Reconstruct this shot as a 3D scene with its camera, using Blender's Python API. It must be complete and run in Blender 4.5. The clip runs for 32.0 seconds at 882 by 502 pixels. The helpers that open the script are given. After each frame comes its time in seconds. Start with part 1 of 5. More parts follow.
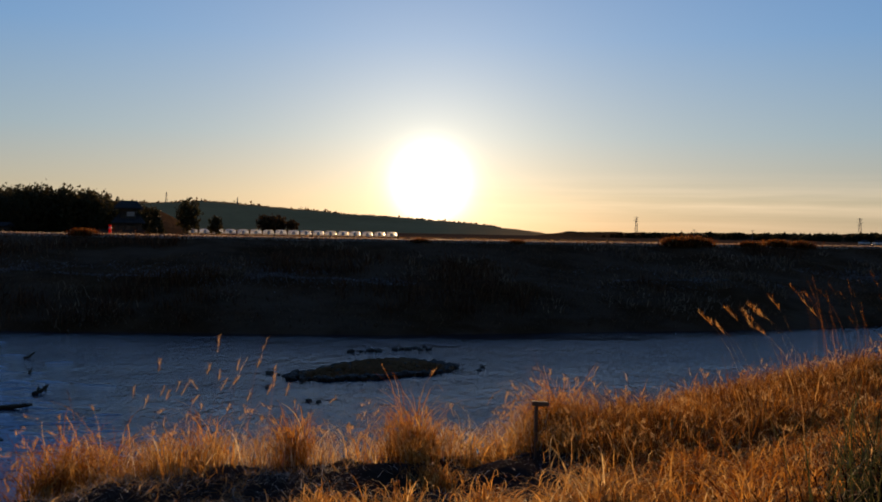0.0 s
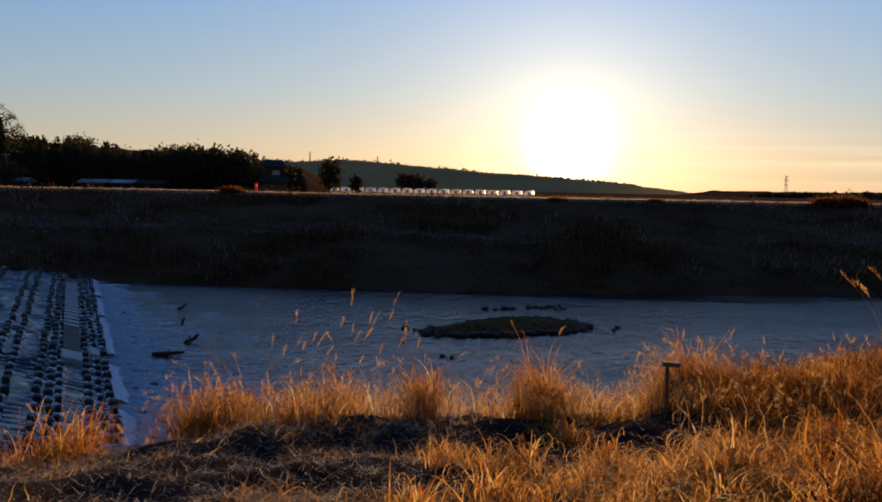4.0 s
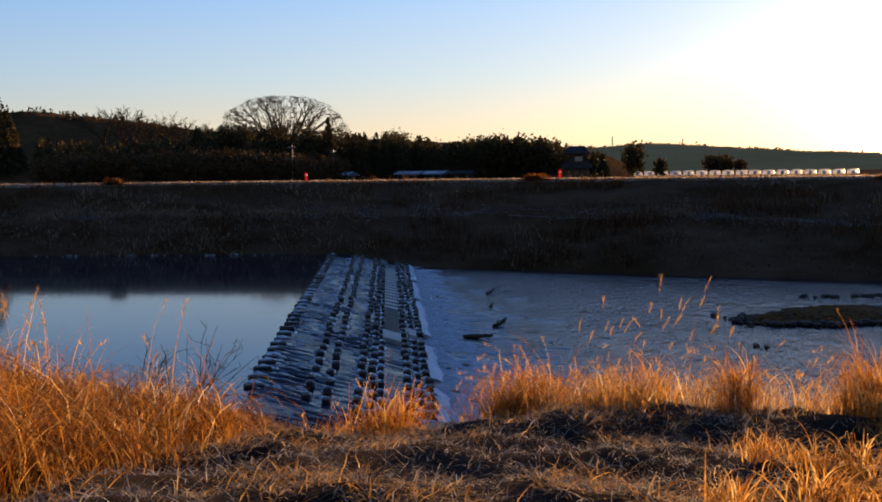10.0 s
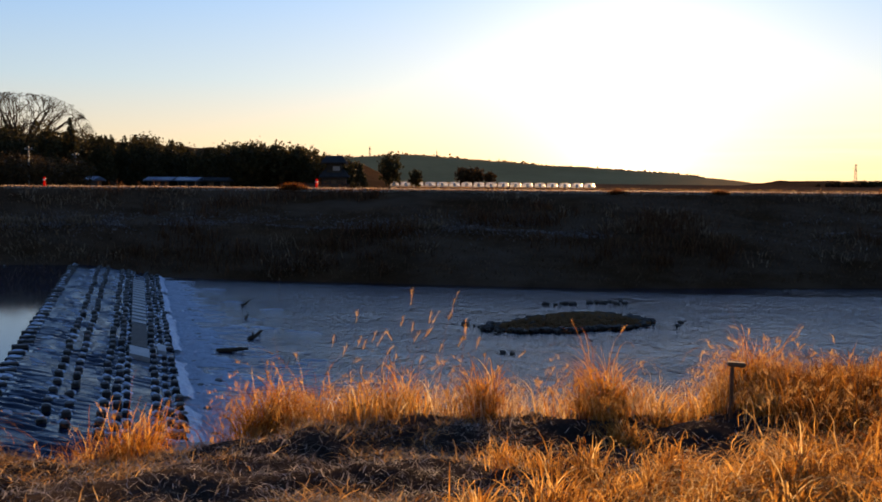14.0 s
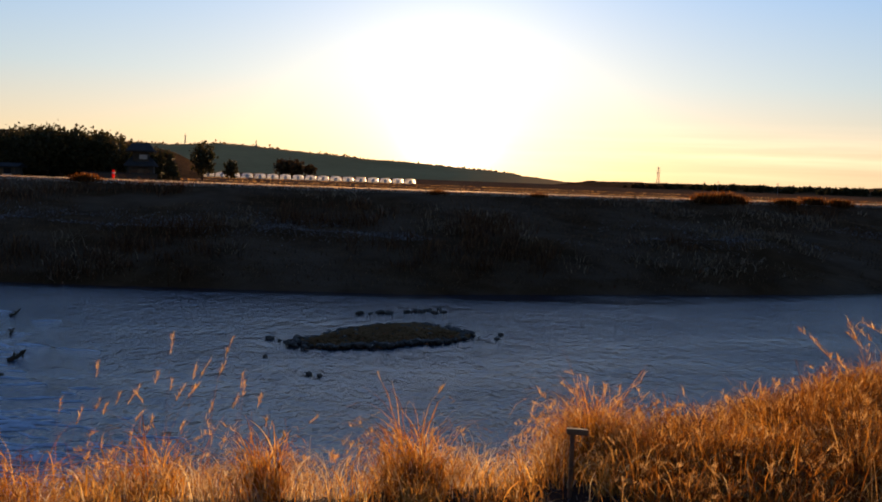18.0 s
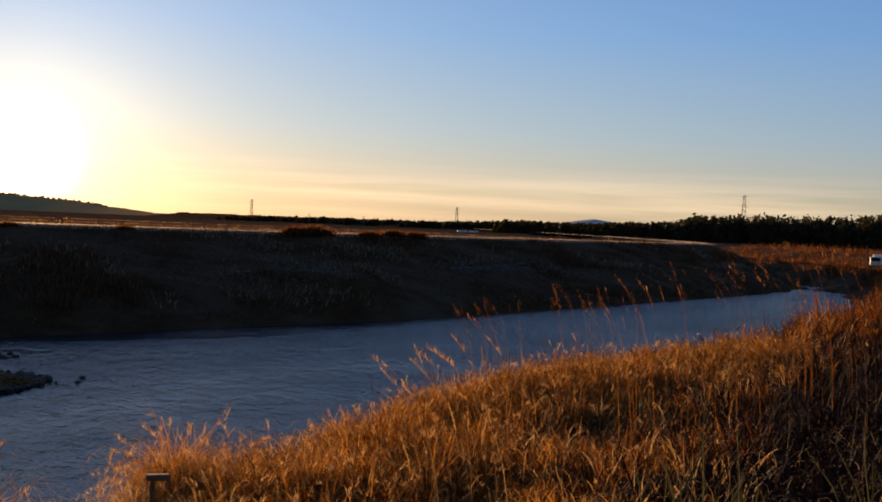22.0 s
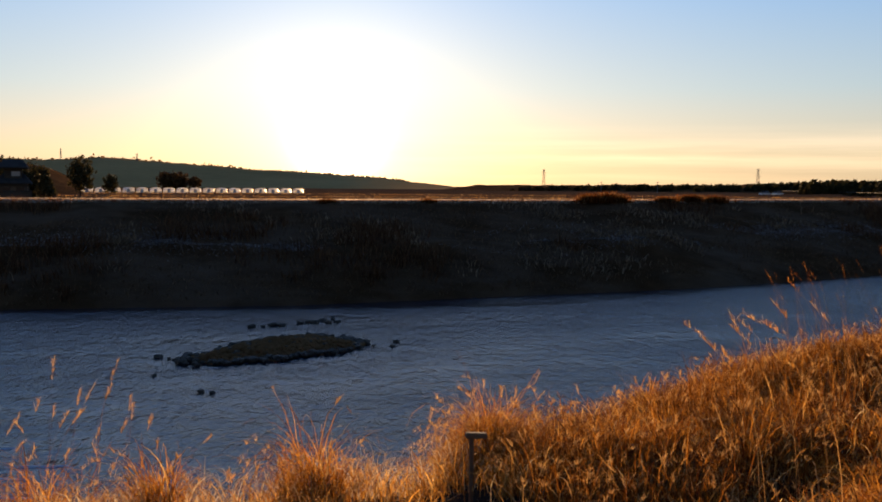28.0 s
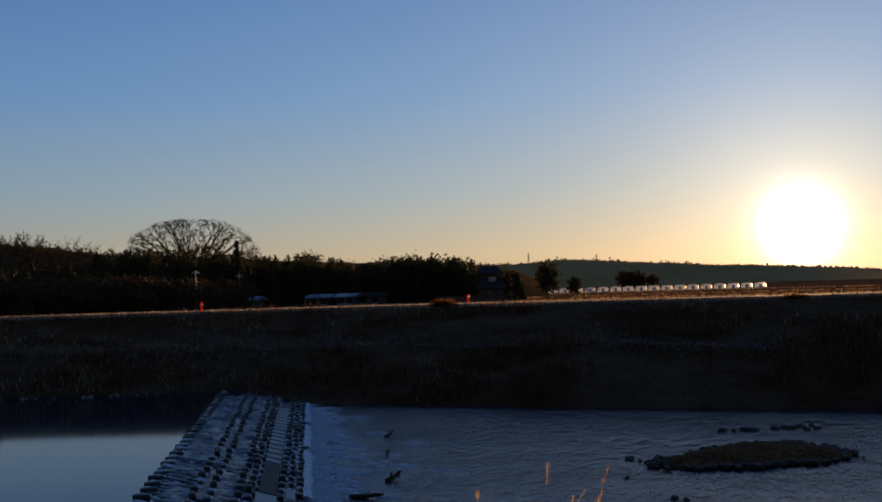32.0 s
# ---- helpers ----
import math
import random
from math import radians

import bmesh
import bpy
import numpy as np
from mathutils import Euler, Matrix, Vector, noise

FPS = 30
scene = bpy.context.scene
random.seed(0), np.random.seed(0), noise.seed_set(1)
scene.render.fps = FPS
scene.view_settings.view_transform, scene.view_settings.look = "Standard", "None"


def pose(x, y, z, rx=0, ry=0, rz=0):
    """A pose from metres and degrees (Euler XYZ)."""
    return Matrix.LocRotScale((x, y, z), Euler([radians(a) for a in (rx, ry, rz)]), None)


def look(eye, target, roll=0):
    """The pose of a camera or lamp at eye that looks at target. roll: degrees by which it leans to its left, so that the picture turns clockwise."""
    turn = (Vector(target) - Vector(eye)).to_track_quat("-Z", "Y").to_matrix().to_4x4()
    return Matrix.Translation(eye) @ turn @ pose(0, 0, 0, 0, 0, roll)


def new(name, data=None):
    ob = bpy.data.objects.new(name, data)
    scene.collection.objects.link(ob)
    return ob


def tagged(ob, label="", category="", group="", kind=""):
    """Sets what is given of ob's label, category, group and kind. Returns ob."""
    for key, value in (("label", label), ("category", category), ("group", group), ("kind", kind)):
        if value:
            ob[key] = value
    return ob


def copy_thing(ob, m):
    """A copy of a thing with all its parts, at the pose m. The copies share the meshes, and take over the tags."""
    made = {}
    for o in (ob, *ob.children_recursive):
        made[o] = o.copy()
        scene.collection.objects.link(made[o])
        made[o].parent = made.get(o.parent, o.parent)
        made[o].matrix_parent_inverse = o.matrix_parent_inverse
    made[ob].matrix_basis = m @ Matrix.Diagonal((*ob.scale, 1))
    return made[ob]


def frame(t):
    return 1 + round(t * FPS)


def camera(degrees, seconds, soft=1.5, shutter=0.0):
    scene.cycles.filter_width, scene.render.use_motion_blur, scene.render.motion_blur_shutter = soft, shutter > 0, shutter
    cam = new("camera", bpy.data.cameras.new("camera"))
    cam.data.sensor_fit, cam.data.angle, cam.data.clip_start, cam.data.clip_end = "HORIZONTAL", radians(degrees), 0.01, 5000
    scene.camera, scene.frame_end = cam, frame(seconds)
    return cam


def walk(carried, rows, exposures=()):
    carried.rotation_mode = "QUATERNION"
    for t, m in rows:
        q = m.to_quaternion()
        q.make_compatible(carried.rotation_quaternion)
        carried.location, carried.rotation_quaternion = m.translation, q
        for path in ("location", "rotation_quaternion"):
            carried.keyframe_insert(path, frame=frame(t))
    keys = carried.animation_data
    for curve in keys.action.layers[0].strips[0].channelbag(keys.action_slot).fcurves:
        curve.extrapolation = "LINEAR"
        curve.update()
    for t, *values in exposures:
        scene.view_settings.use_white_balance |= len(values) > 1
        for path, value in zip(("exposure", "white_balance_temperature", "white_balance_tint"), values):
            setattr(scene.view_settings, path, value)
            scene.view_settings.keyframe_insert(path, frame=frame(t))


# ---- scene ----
# Camera: seconds, x, y, z, yaw, pitch, roll (the near bank is under the lens, the river ahead along +y)
cam = camera(50.6, 32.0, soft=1.8)
PATH = [
    (0, -0.26, -2.03, 0.10, -3.39, -1.23, 1.07),
    (1, -0.23, -2.02, 0.10, -2.42, -2.01, 0.98),
    (2, -0.16, -2.01, 0.10, -0.43, -2.87, 1.06),
    (2.5, -0.14, -2.03, 0.08, 0.84, -3.30, 1.00),
    (4.5, -0.10, -2.04, 0.06, 6.45, -4.03, 1.22),
    (5, -0.09, -2.04, 0.05, 7.94, -4.15, 1.16),
    (6, -0.10, -2.05, 0.04, 11.01, -4.40, 1.07),
    (7, -0.08, -2.02, 0.04, 14.24, -4.68, 0.64),
    (8, -0.10, -2.03, 0.03, 17.33, -4.89, 0.26),
    (9, -0.14, -2.03, 0.02, 20.39, -4.97, -0.22),
    (10, -0.19, -2.00, 0.04, 23.48, -4.86, -0.69),
    (10.5, -0.23, -2.00, 0.05, 25.06, -4.78, -0.96),
    (11, -0.21, -2.01, 0.04, 26.34, -4.80, -0.90),
    (11.5, -0.19, -2.01, 0.04, 25.24, -4.86, -1.02),
    (12, -0.17, -2.00, 0.05, 21.85, -4.92, -1.00),
    (12.5, -0.14, -2.02, 0.06, 18.06, -4.98, -0.82),
    (13, -0.14, -1.99, 0.09, 14.44, -4.87, -0.25),
    (13.5, -0.12, -1.99, 0.12, 11.28, -4.64, 0.25),
    (14, -0.10, -1.98, 0.17, 8.67, -4.37, 0.51),
    (14.5, -0.08, -2.00, 0.24, 6.62, -4.08, 0.56),
    (15, -0.05, -1.90, 0.34, 5.01, -4.05, 0.51),
    (15.5, -0.01, -1.55, 0.42, 3.81, -4.14, 0.43),
    (17.5, 0.03, 1.55, 0.46, 0.23, -4.58, 2.13),
    (18, 0.04, 1.93, 0.54, -2.34, -4.55, 2.09),
    (18.5, 0.06, 2.04, 0.59, -3.67, -3.48, 1.81),
    (19, 0.07, 2.04, 0.61, -4.88, -1.94, 1.57),
    (19.5, 0.09, 2.03, 0.61, -6.75, -1.07, 1.44),
    (20, 0.12, 2.02, 0.60, -9.40, -0.99, 1.53),
    (20.5, 0.18, 2.00, 0.59, -12.97, -1.16, 1.40),
    (21, 0.22, 1.94, 0.58, -17.20, -1.44, 1.78),
    (21.5, 0.25, 1.94, 0.59, -21.66, -1.61, 1.99),
    (22, 0.25, 1.93, 0.60, -26.78, -1.61, 2.47),
    (22.5, 0.19, 1.83, 0.63, -30.40, -1.75, 2.91),
    (23, 0.18, 1.82, 0.63, -32.34, -1.93, 3.09),
    (23.5, 0.18, 1.82, 0.63, -32.81, -2.19, 3.12),
    (24, 0.18, 1.82, 0.63, -32.71, -2.49, 3.13),
    (24.5, 0.16, 1.82, 0.63, -32.19, -2.80, 3.15),
    (26.5, 0.13, 2.00, 0.58, -22.82, -3.84, 2.42),
    (27, 0.09, 2.00, 0.56, -18.23, -3.99, 1.83),
    (28, 0.04, 2.00, 0.55, -8.99, -3.99, 0.40),
    (28.5, 0.02, 2.01, 0.55, -5.73, -3.30, -0.02),
    (29, 0.01, 2.01, 0.55, -3.83, -2.21, -0.27),
    (29.5, -0.01, 2.01, 0.56, -2.18, -1.01, -0.50),
    (30, -0.04, 2.00, 0.59, -0.48, 0.18, -0.60),
    (30.5, -0.09, 2.02, 0.63, 2.49, 1.37, -0.64),
    (31, -0.14, 2.06, 0.68, 6.64, 2.28, -1.03),
    (31.5, -0.26, 2.07, 0.70, 11.85, 2.64, -1.42),
    (32, -0.34, 2.08, 0.73, 18.45, 2.27, -1.74),
]


def cam_pose(x, y, z, yaw, pitch, roll):
    return Matrix.Translation((x, y, z)) @ pose(0, 0, 0, 0, 0, yaw) @ pose(0, 0, 0, 90 + pitch) @ pose(0, 0, 0, 0, 0, roll)


walk(cam, [(t, cam_pose(*r)) for t, *r in PATH], exposures=[
    (0, 0.40, 6600, 10), (2.5, 0.50, 6700, 12), (6, 0.88, 6900, 14), (9, 1.25, 7200, 16), (13, 1.32, 7350, 16), (15.5, 1.20, 7400, 15), (17.5, 1.15, 7364, 15), (19, 1.00, 7336, 15), (21, 0.85, 7300, 15), (23, 0.75, 7050, 15), (25, 0.80, 7100, 15), (26.5, 1.00, 7250, 14), (28, 1.05, 7400, 14), (29.5, 0.85, 7288, 14), (30.5, 0.72, 7212, 14), (32, 0.34, 7100, 14)])

# ---- light ----
SUN_AZ, SUN_EL = 2.7, 2.9
sun_way = Vector((math.sin(radians(SUN_AZ)) * math.cos(radians(SUN_EL)), math.cos(radians(SUN_AZ)) * math.cos(radians(SUN_EL)), math.sin(radians(SUN_EL))))
sun = new("sun", bpy.data.lights.new("sun", "SUN"))
sun.data.energy, sun.data.angle, sun.data.color = 5.0, radians(0.6), (1.0, 0.64, 0.32)
lamp_el = radians(3.8)
lamp_way = Vector((math.sin(radians(SUN_AZ)) * math.cos(lamp_el), math.cos(radians(SUN_AZ)) * math.cos(lamp_el), math.sin(lamp_el)))
sun.matrix_world = look((0, 0, 60), Vector((0, 0, 60)) - lamp_way)

world = bpy.data.worlds.new("sky")
scene.world = world
world.use_nodes = True
wt = world.node_tree
wt.nodes.clear()


def wmath(op, a, b=None, c=None):
    n = wt.nodes.new("ShaderNodeMath")
    n.operation = op
    for i, v in enumerate((a, b, c)):
        if v is None:
            continue
        if isinstance(v, (int, float)):
            n.inputs[i].default_value = v
        else:
            wt.links.new(v, n.inputs[i])
    return n.outputs[0]


sky = wt.nodes.new("ShaderNodeTexSky")
sky.sky_type, sky.sun_disc = "NISHITA", False
sky.sun_elevation, sky.sun_rotation = lamp_el, radians(SUN_AZ)
sky.air_density, sky.dust_density, sky.ozone_density = 1.0, 0.6, 3.0
coord = wt.nodes.new("ShaderNodeTexCoord")
dot = wt.nodes.new("ShaderNodeVectorMath")
dot.operation = "DOT_PRODUCT"
wt.links.new(coord.outputs["Generated"], dot.inputs[0])
dot.inputs[1].default_value = sun_way
cosang = wmath("MINIMUM", dot.outputs["Value"], 1.0)
ang = wmath("ARCCOSINE", cosang)


def halo(width, gain):
    """The bright haze round the sun: falls off with the angle from it."""
    q = wmath("DIVIDE", ang, radians(width))
    return wmath("MULTIPLY", wmath("EXPONENT", wmath("MULTIPLY", wmath("MULTIPLY", q, q), -1.0)), gain)


def soft_halo(width, gain):
    return wmath("MULTIPLY", wmath("EXPONENT", wmath("MULTIPLY", wmath("DIVIDE", ang, radians(width)), -1.0)), gain)


def tint(value, color):
    n = wt.nodes.new("ShaderNodeVectorMath")
    n.operation = "SCALE"
    n.inputs[0].default_value = color
    wt.links.new(value, n.inputs["Scale"])
    return n.outputs[0]


def vadd(a, b):
    n = wt.nodes.new("ShaderNodeVectorMath")
    n.operation = "ADD"
    wt.links.new(a, n.inputs[0])
    wt.links.new(b, n.inputs[1])
    return n.outputs[0]


sep = wt.nodes.new("ShaderNodeSeparateXYZ")
wt.links.new(coord.outputs["Generated"], sep.inputs[0])
height = sep.outputs["Z"]
ramp = wt.nodes.new("ShaderNodeValToRGB")
wt.links.new(wmath("MAXIMUM", height, 0.0), ramp.inputs[0])
stops = [(0.0, (0.56, 0.45, 0.30)), (0.035, (0.62, 0.54, 0.40)), (0.1, (0.39, 0.52, 0.62)), (0.2, (0.20, 0.42, 0.76)), (0.36, (0.085, 0.26, 0.66)), (0.55, (0.075, 0.21, 0.54)), (0.8, (0.06, 0.16, 0.42)), (1.0, (0.055, 0.14, 0.36))]
els = ramp.color_ramp.elements
els[0].position, els[0].color = stops[0][0], (*stops[0][1], 1)
els[1].position, els[1].color = stops[-1][0], (*stops[-1][1], 1)
for p, c in stops[1:-1]:
    e = els.new(p)
    e.color = (*c, 1)
skyscale = wt.nodes.new("ShaderNodeVectorMath")
skyscale.operation = "SCALE"
wt.links.new(sky.outputs[0], skyscale.inputs[0])
skyscale.inputs["Scale"].default_value = 0.03
# thin streaks of cloud low over the horizon
cmap = wt.nodes.new("ShaderNodeMapping")
cmap.inputs["Scale"].default_value = (2.0, 2.0, 45.0)
wt.links.new(coord.outputs["Generated"], cmap.inputs[0])
cn = wt.nodes.new("ShaderNodeTexNoise")
cn.inputs["Scale"].default_value, cn.inputs["Detail"].default_value = 1.6, 5
wt.links.new(cmap.outputs[0], cn.inputs["Vector"])
low = wmath("SUBTRACT", 1.0, wmath("MINIMUM", wmath("MULTIPLY", wmath("ABSOLUTE", wmath("SUBTRACT", height, 0.03)), 28.0), 1.0))
east = wmath("MAXIMUM", wmath("MINIMUM", wmath("MULTIPLY_ADD", sep.outputs["X"], 4.0, 0.1), 1.0), 0.0)
cloud = wmath("MULTIPLY", wmath("MULTIPLY", wmath("MAXIMUM", wmath("SUBTRACT", cn.outputs[0], 0.42), 0.0), low), wmath("MULTIPLY", east, 1.5))
# the sky dims away from the sun
side = wmath("POWER", wmath("MULTIPLY_ADD", cosang, 0.5, 0.5), 1.7)
dim = wt.nodes.new("ShaderNodeVectorMath")
dim.operation = "MULTIPLY"
shade = wt.nodes.new("ShaderNodeValToRGB")
shade.color_ramp.elements[0].color, shade.color_ramp.elements[1].color = (0.46, 0.38, 0.34, 1), (1, 1, 1, 1)
shade.color_ramp.elements[0].position, shade.color_ramp.elements[1].position = 0.2, 0.95
shade.color_ramp.elements.new(0.66).color = (0.70, 0.80, 0.90, 1)
wt.links.new(side, shade.inputs[0])
wt.links.new(ramp.outputs[0], dim.inputs[0])
wt.links.new(shade.outputs[0], dim.inputs[1])
total = vadd(vadd(vadd(skyscale.outputs[0], dim.outputs[0]), tint(cloud, (0.9, 0.62, 0.42))),
             vadd(tint(halo(1.6, 6.0), (1.0, 0.95, 0.75)), vadd(tint(soft_halo(3.6, 1.0), (1.0, 0.89, 0.66)), tint(soft_halo(15.0, 0.30), (1.0, 0.90, 0.70)))))
bg = wt.nodes.new("ShaderNodeBackground")
wt.links.new(total, bg.inputs[0])
bg.inputs[1].default_value = 0.51
out = wt.nodes.new("ShaderNodeOutputWorld")
wt.links.new(bg.outputs[0], out.inputs[0])


# ---- materials ----
def mat(name, build, disp=None):
    m = bpy.data.materials.new(name)
    m.use_nodes = True
    t = m.node_tree
    b = t.nodes["Principled BSDF"]
    build(t, b)
    return m


def noise_tex(t, scale, detail=4, rough=0.6, stretch=None):
    n = t.nodes.new("ShaderNodeTexNoise")
    n.inputs["Scale"].default_value, n.inputs["Detail"].default_value, n.inputs["Roughness"].default_value = scale, detail, rough
    g = t.nodes.new("ShaderNodeNewGeometry")
    if stretch:
        mp = t.nodes.new("ShaderNodeMapping")
        mp.inputs["Scale"].default_value = stretch
        t.links.new(g.outputs["Position"], mp.inputs[0])
        t.links.new(mp.outputs[0], n.inputs["Vector"])
    else:
        t.links.new(g.outputs["Position"], n.inputs["Vector"])
    return n.outputs[0]


def ramped(t, value, *stops):
    r = t.nodes.new("ShaderNodeValToRGB")
    t.links.new(value, r.inputs[0])
    e = r.color_ramp.elements
    e[0].position, e[0].color = stops[0][0], (*stops[0][1], 1)
    e[1].position, e[1].color = stops[-1][0], (*stops[-1][1], 1)
    for p, c in stops[1:-1]:
        e.new(p).color = (*c, 1)
    return r.outputs[0]


def mixed(t, fac, a, b):
    n = t.nodes.new("ShaderNodeMixRGB")
    for i, v in zip((0, 1, 2), (fac, a, b)):
        if isinstance(v, tuple):
            n.inputs[i].default_value = (*v, 1)
        elif isinstance(v, float):
            n.inputs[i].default_value = v
        else:
            t.links.new(v, n.inputs[i])
    return n.outputs[0]


def bump(t, b, value, strength, dist):
    n = t.nodes.new("ShaderNodeBump")
    n.inputs["Strength"].default_value, n.inputs["Distance"].default_value = strength, dist
    t.links.new(value, n.inputs["Height"])
    t.links.new(n.outputs[0], b.inputs["Normal"])


def rough_surface(name, stops, scale, fine, rough=0.9, strength=0.5, dist=0.05):
    def build(t, b):
        big, small = noise_tex(t, scale), noise_tex(t, fine, 6, 0.7)
        f = t.nodes.new("ShaderNodeMath")
        f.operation = "MULTIPLY_ADD"
        t.links.new(big, f.inputs[0])
        f.inputs[1].default_value = 0.55
        g = t.nodes.new("ShaderNodeMath")
        g.operation = "MULTIPLY"
        t.links.new(small, g.inputs[0])
        g.inputs[1].default_value = 0.45
        t.links.new(g.outputs[0], f.inputs[2])
        t.links.new(ramped(t, f.outputs[0], *stops), b.inputs["Base Color"])
        b.inputs["Roughness"].default_value = rough
        b.inputs["Specular IOR Level"].default_value = 0.0 if rough >= 0.9 else 0.4
        bump(t, b, small, strength, dist)
    return mat(name, build)


def blades(name, stops, through_light=0.45):
    """Dry leaves and stems: thin, lit from behind, each with its own tone."""
    def build(t, b):
        g = t.nodes.new("ShaderNodeNewGeometry")
        c = ramped(t, g.outputs["Random Per Island"], *stops)
        n = ramped(t, noise_tex(t, 9.0, 3), (0.4, (0, 0, 0)), (0.75, (0.8, 0.8, 0.8)))
        c = mixed(t, n, c, tuple(v * 0.45 for v in stops[0][1]))
        t.links.new(c, b.inputs["Base Color"])
        b.inputs["Roughness"].default_value = 0.75
        b.inputs["Specular IOR Level"].default_value = 0.12
        tr = t.nodes.new("ShaderNodeBsdfTranslucent")
        t.links.new(c, tr.inputs[0])
        mx = t.nodes.new("ShaderNodeMixShader")
        mx.inputs[0].default_value = through_light
        t.links.new(b.outputs[0], mx.inputs[1])
        t.links.new(tr.outputs[0], mx.inputs[2])
        t.links.new(mx.outputs[0], t.nodes["Material Output"].inputs[0])
    return mat(name, build)


M_soil = rough_surface("dead_grass_soil", ((0.3, (0.036, 0.019, 0.009)), (0.5, (0.082, 0.044, 0.022)), (0.7, (0.155, 0.088, 0.046))), 0.35, 14.0, 0.9, 1.0, 0.1)
M_reed = blades("dry_reed", ((0.0, (0.16, 0.04, 0.008)), (0.5, (0.50, 0.19, 0.027)), (0.88, (0.74, 0.36, 0.068)), (1.0, (0.92, 0.64, 0.26))), 0.6)
M_reed_red = blades("red_brown_reed", ((0.0, (0.05, 0.013, 0.003)), (0.5, (0.18, 0.055, 0.010)), (0.9, (0.33, 0.12, 0.024)), (1.0, (0.60, 0.38, 0.17))), 0.5)
M_straw = blades("pale_straw", ((0.0, (0.28, 0.13, 0.04)), (0.5, (0.54, 0.29, 0.10)), (1.0, (0.80, 0.54, 0.25))), 0.5)
M_plume = blades("feathery_plume", ((0.0, (0.46, 0.24, 0.08)), (1.0, (0.74, 0.48, 0.22))), 0.6)
M_dark_reed = blades("green_brown_reed", ((0.0, (0.05, 0.06, 0.02)), (1.0, (0.14, 0.13, 0.05))), 0.3)
M_bank = blades("bank_weed", ((0.0, (0.085, 0.045, 0.022)), (0.6, (0.18, 0.10, 0.052)), (1.0, (0.30, 0.18, 0.10))), 0.3)
M_leaf = blades("conifer_leaf", ((0.0, (0.045, 0.045, 0.02)), (0.6, (0.075, 0.065, 0.028)), (1.0, (0.115, 0.08, 0.032))), 0.2)
M_leaf_far = blades("far_wood_leaf", ((0.0, (0.065, 0.04, 0.018)), (1.0, (0.15, 0.09, 0.038))), 0.15)
# far crest leaves painted paler, standing in for the haze before them
M_far_leaf = blades("haze_paled_leaf", ((0.0, (0.16, 0.10, 0.05)), (1.0, (0.32, 0.21, 0.11))), 0.3)
M_rust = blades("rusty_weed", ((0.0, (0.07, 0.03, 0.014)), (0.6, (0.17, 0.075, 0.032)), (1.0, (0.27, 0.14, 0.07))), 0.35)
M_hoar = blades("hoar_frosted_grass", ((0.0, (0.12, 0.10, 0.10)), (0.6, (0.27, 0.235, 0.23)), (1.0, (0.46, 0.42, 0.41))), 0.2)
M_tuft = blades("pale_tuft", ((0.0, (0.14, 0.085, 0.05)), (0.6, (0.30, 0.19, 0.11)), (1.0, (0.46, 0.33, 0.21))), 0.35)
M_bark = rough_surface("bark", ((0.3, (0.03, 0.022, 0.016)), (0.7, (0.10, 0.075, 0.05))), 2.0, 20.0)
M_concrete = rough_surface("wet_concrete", ((0.3, (0.10, 0.10, 0.10)), (0.55, (0.22, 0.22, 0.21)), (0.75, (0.34, 0.33, 0.31))), 0.7, 12.0, 0.55, 0.4, 0.02)
M_block = rough_surface("lit_top_concrete", ((0.3, (0.012, 0.012, 0.011)), (0.5, (0.03, 0.03, 0.028)), (0.72, (0.09, 0.088, 0.08))), 1.2, 14.0, 0.5, 0.5, 0.02)
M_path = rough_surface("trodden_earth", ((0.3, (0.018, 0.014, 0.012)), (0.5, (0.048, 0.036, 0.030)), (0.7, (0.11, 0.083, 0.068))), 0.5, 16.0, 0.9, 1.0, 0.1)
# frost lies in broad patches on the turf
st = M_soil.node_tree
sb = st.nodes["Principled BSDF"]
bare = sb.inputs["Base Color"].links[0].from_socket
st.links.new(mixed(st, ramped(st, noise_tex(st, 0.16, 5, 0.65, (0.6, 1.6, 1.0)), (0.42, (0, 0, 0)), (0.68, (0.75, 0.75, 0.75))), bare, (0.155, 0.108, 0.076)), sb.inputs["Base Color"])
# sky light on the tops painted in: upward faces pale, wet sides dark
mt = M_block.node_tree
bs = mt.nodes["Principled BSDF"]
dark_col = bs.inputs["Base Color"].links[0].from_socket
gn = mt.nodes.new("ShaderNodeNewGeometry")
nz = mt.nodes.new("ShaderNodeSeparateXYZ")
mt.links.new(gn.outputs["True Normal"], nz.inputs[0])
top_light = mt.nodes.new("ShaderNodeMath")
top_light.operation = "MULTIPLY"
mt.links.new(ramped(mt, nz.outputs["Z"], (0.45, (0, 0, 0)), (0.7, (1, 1, 1))), top_light.inputs[0])
mt.links.new(ramped(mt, noise_tex(mt, 5.0, 5), (0.35, (0.15, 0.15, 0.15)), (0.6, (0.9, 0.9, 0.9))), top_light.inputs[1])
mt.links.new(mixed(mt, top_light.outputs[0], dark_col, (0.22, 0.22, 0.215)), bs.inputs["Base Color"])
M_pale_slab = rough_surface("pale_concrete", ((0.3, (0.30, 0.30, 0.30)), (0.7, (0.58, 0.57, 0.55))), 0.8, 12.0, 0.7, 0.4, 0.01)
M_stone = rough_surface("river_stone", ((0.3, (0.018, 0.013, 0.009)), (0.5, (0.045, 0.034, 0.024)), (0.75, (0.12, 0.09, 0.062))), 1.5, 11.0, 0.7, 0.6, 0.03)
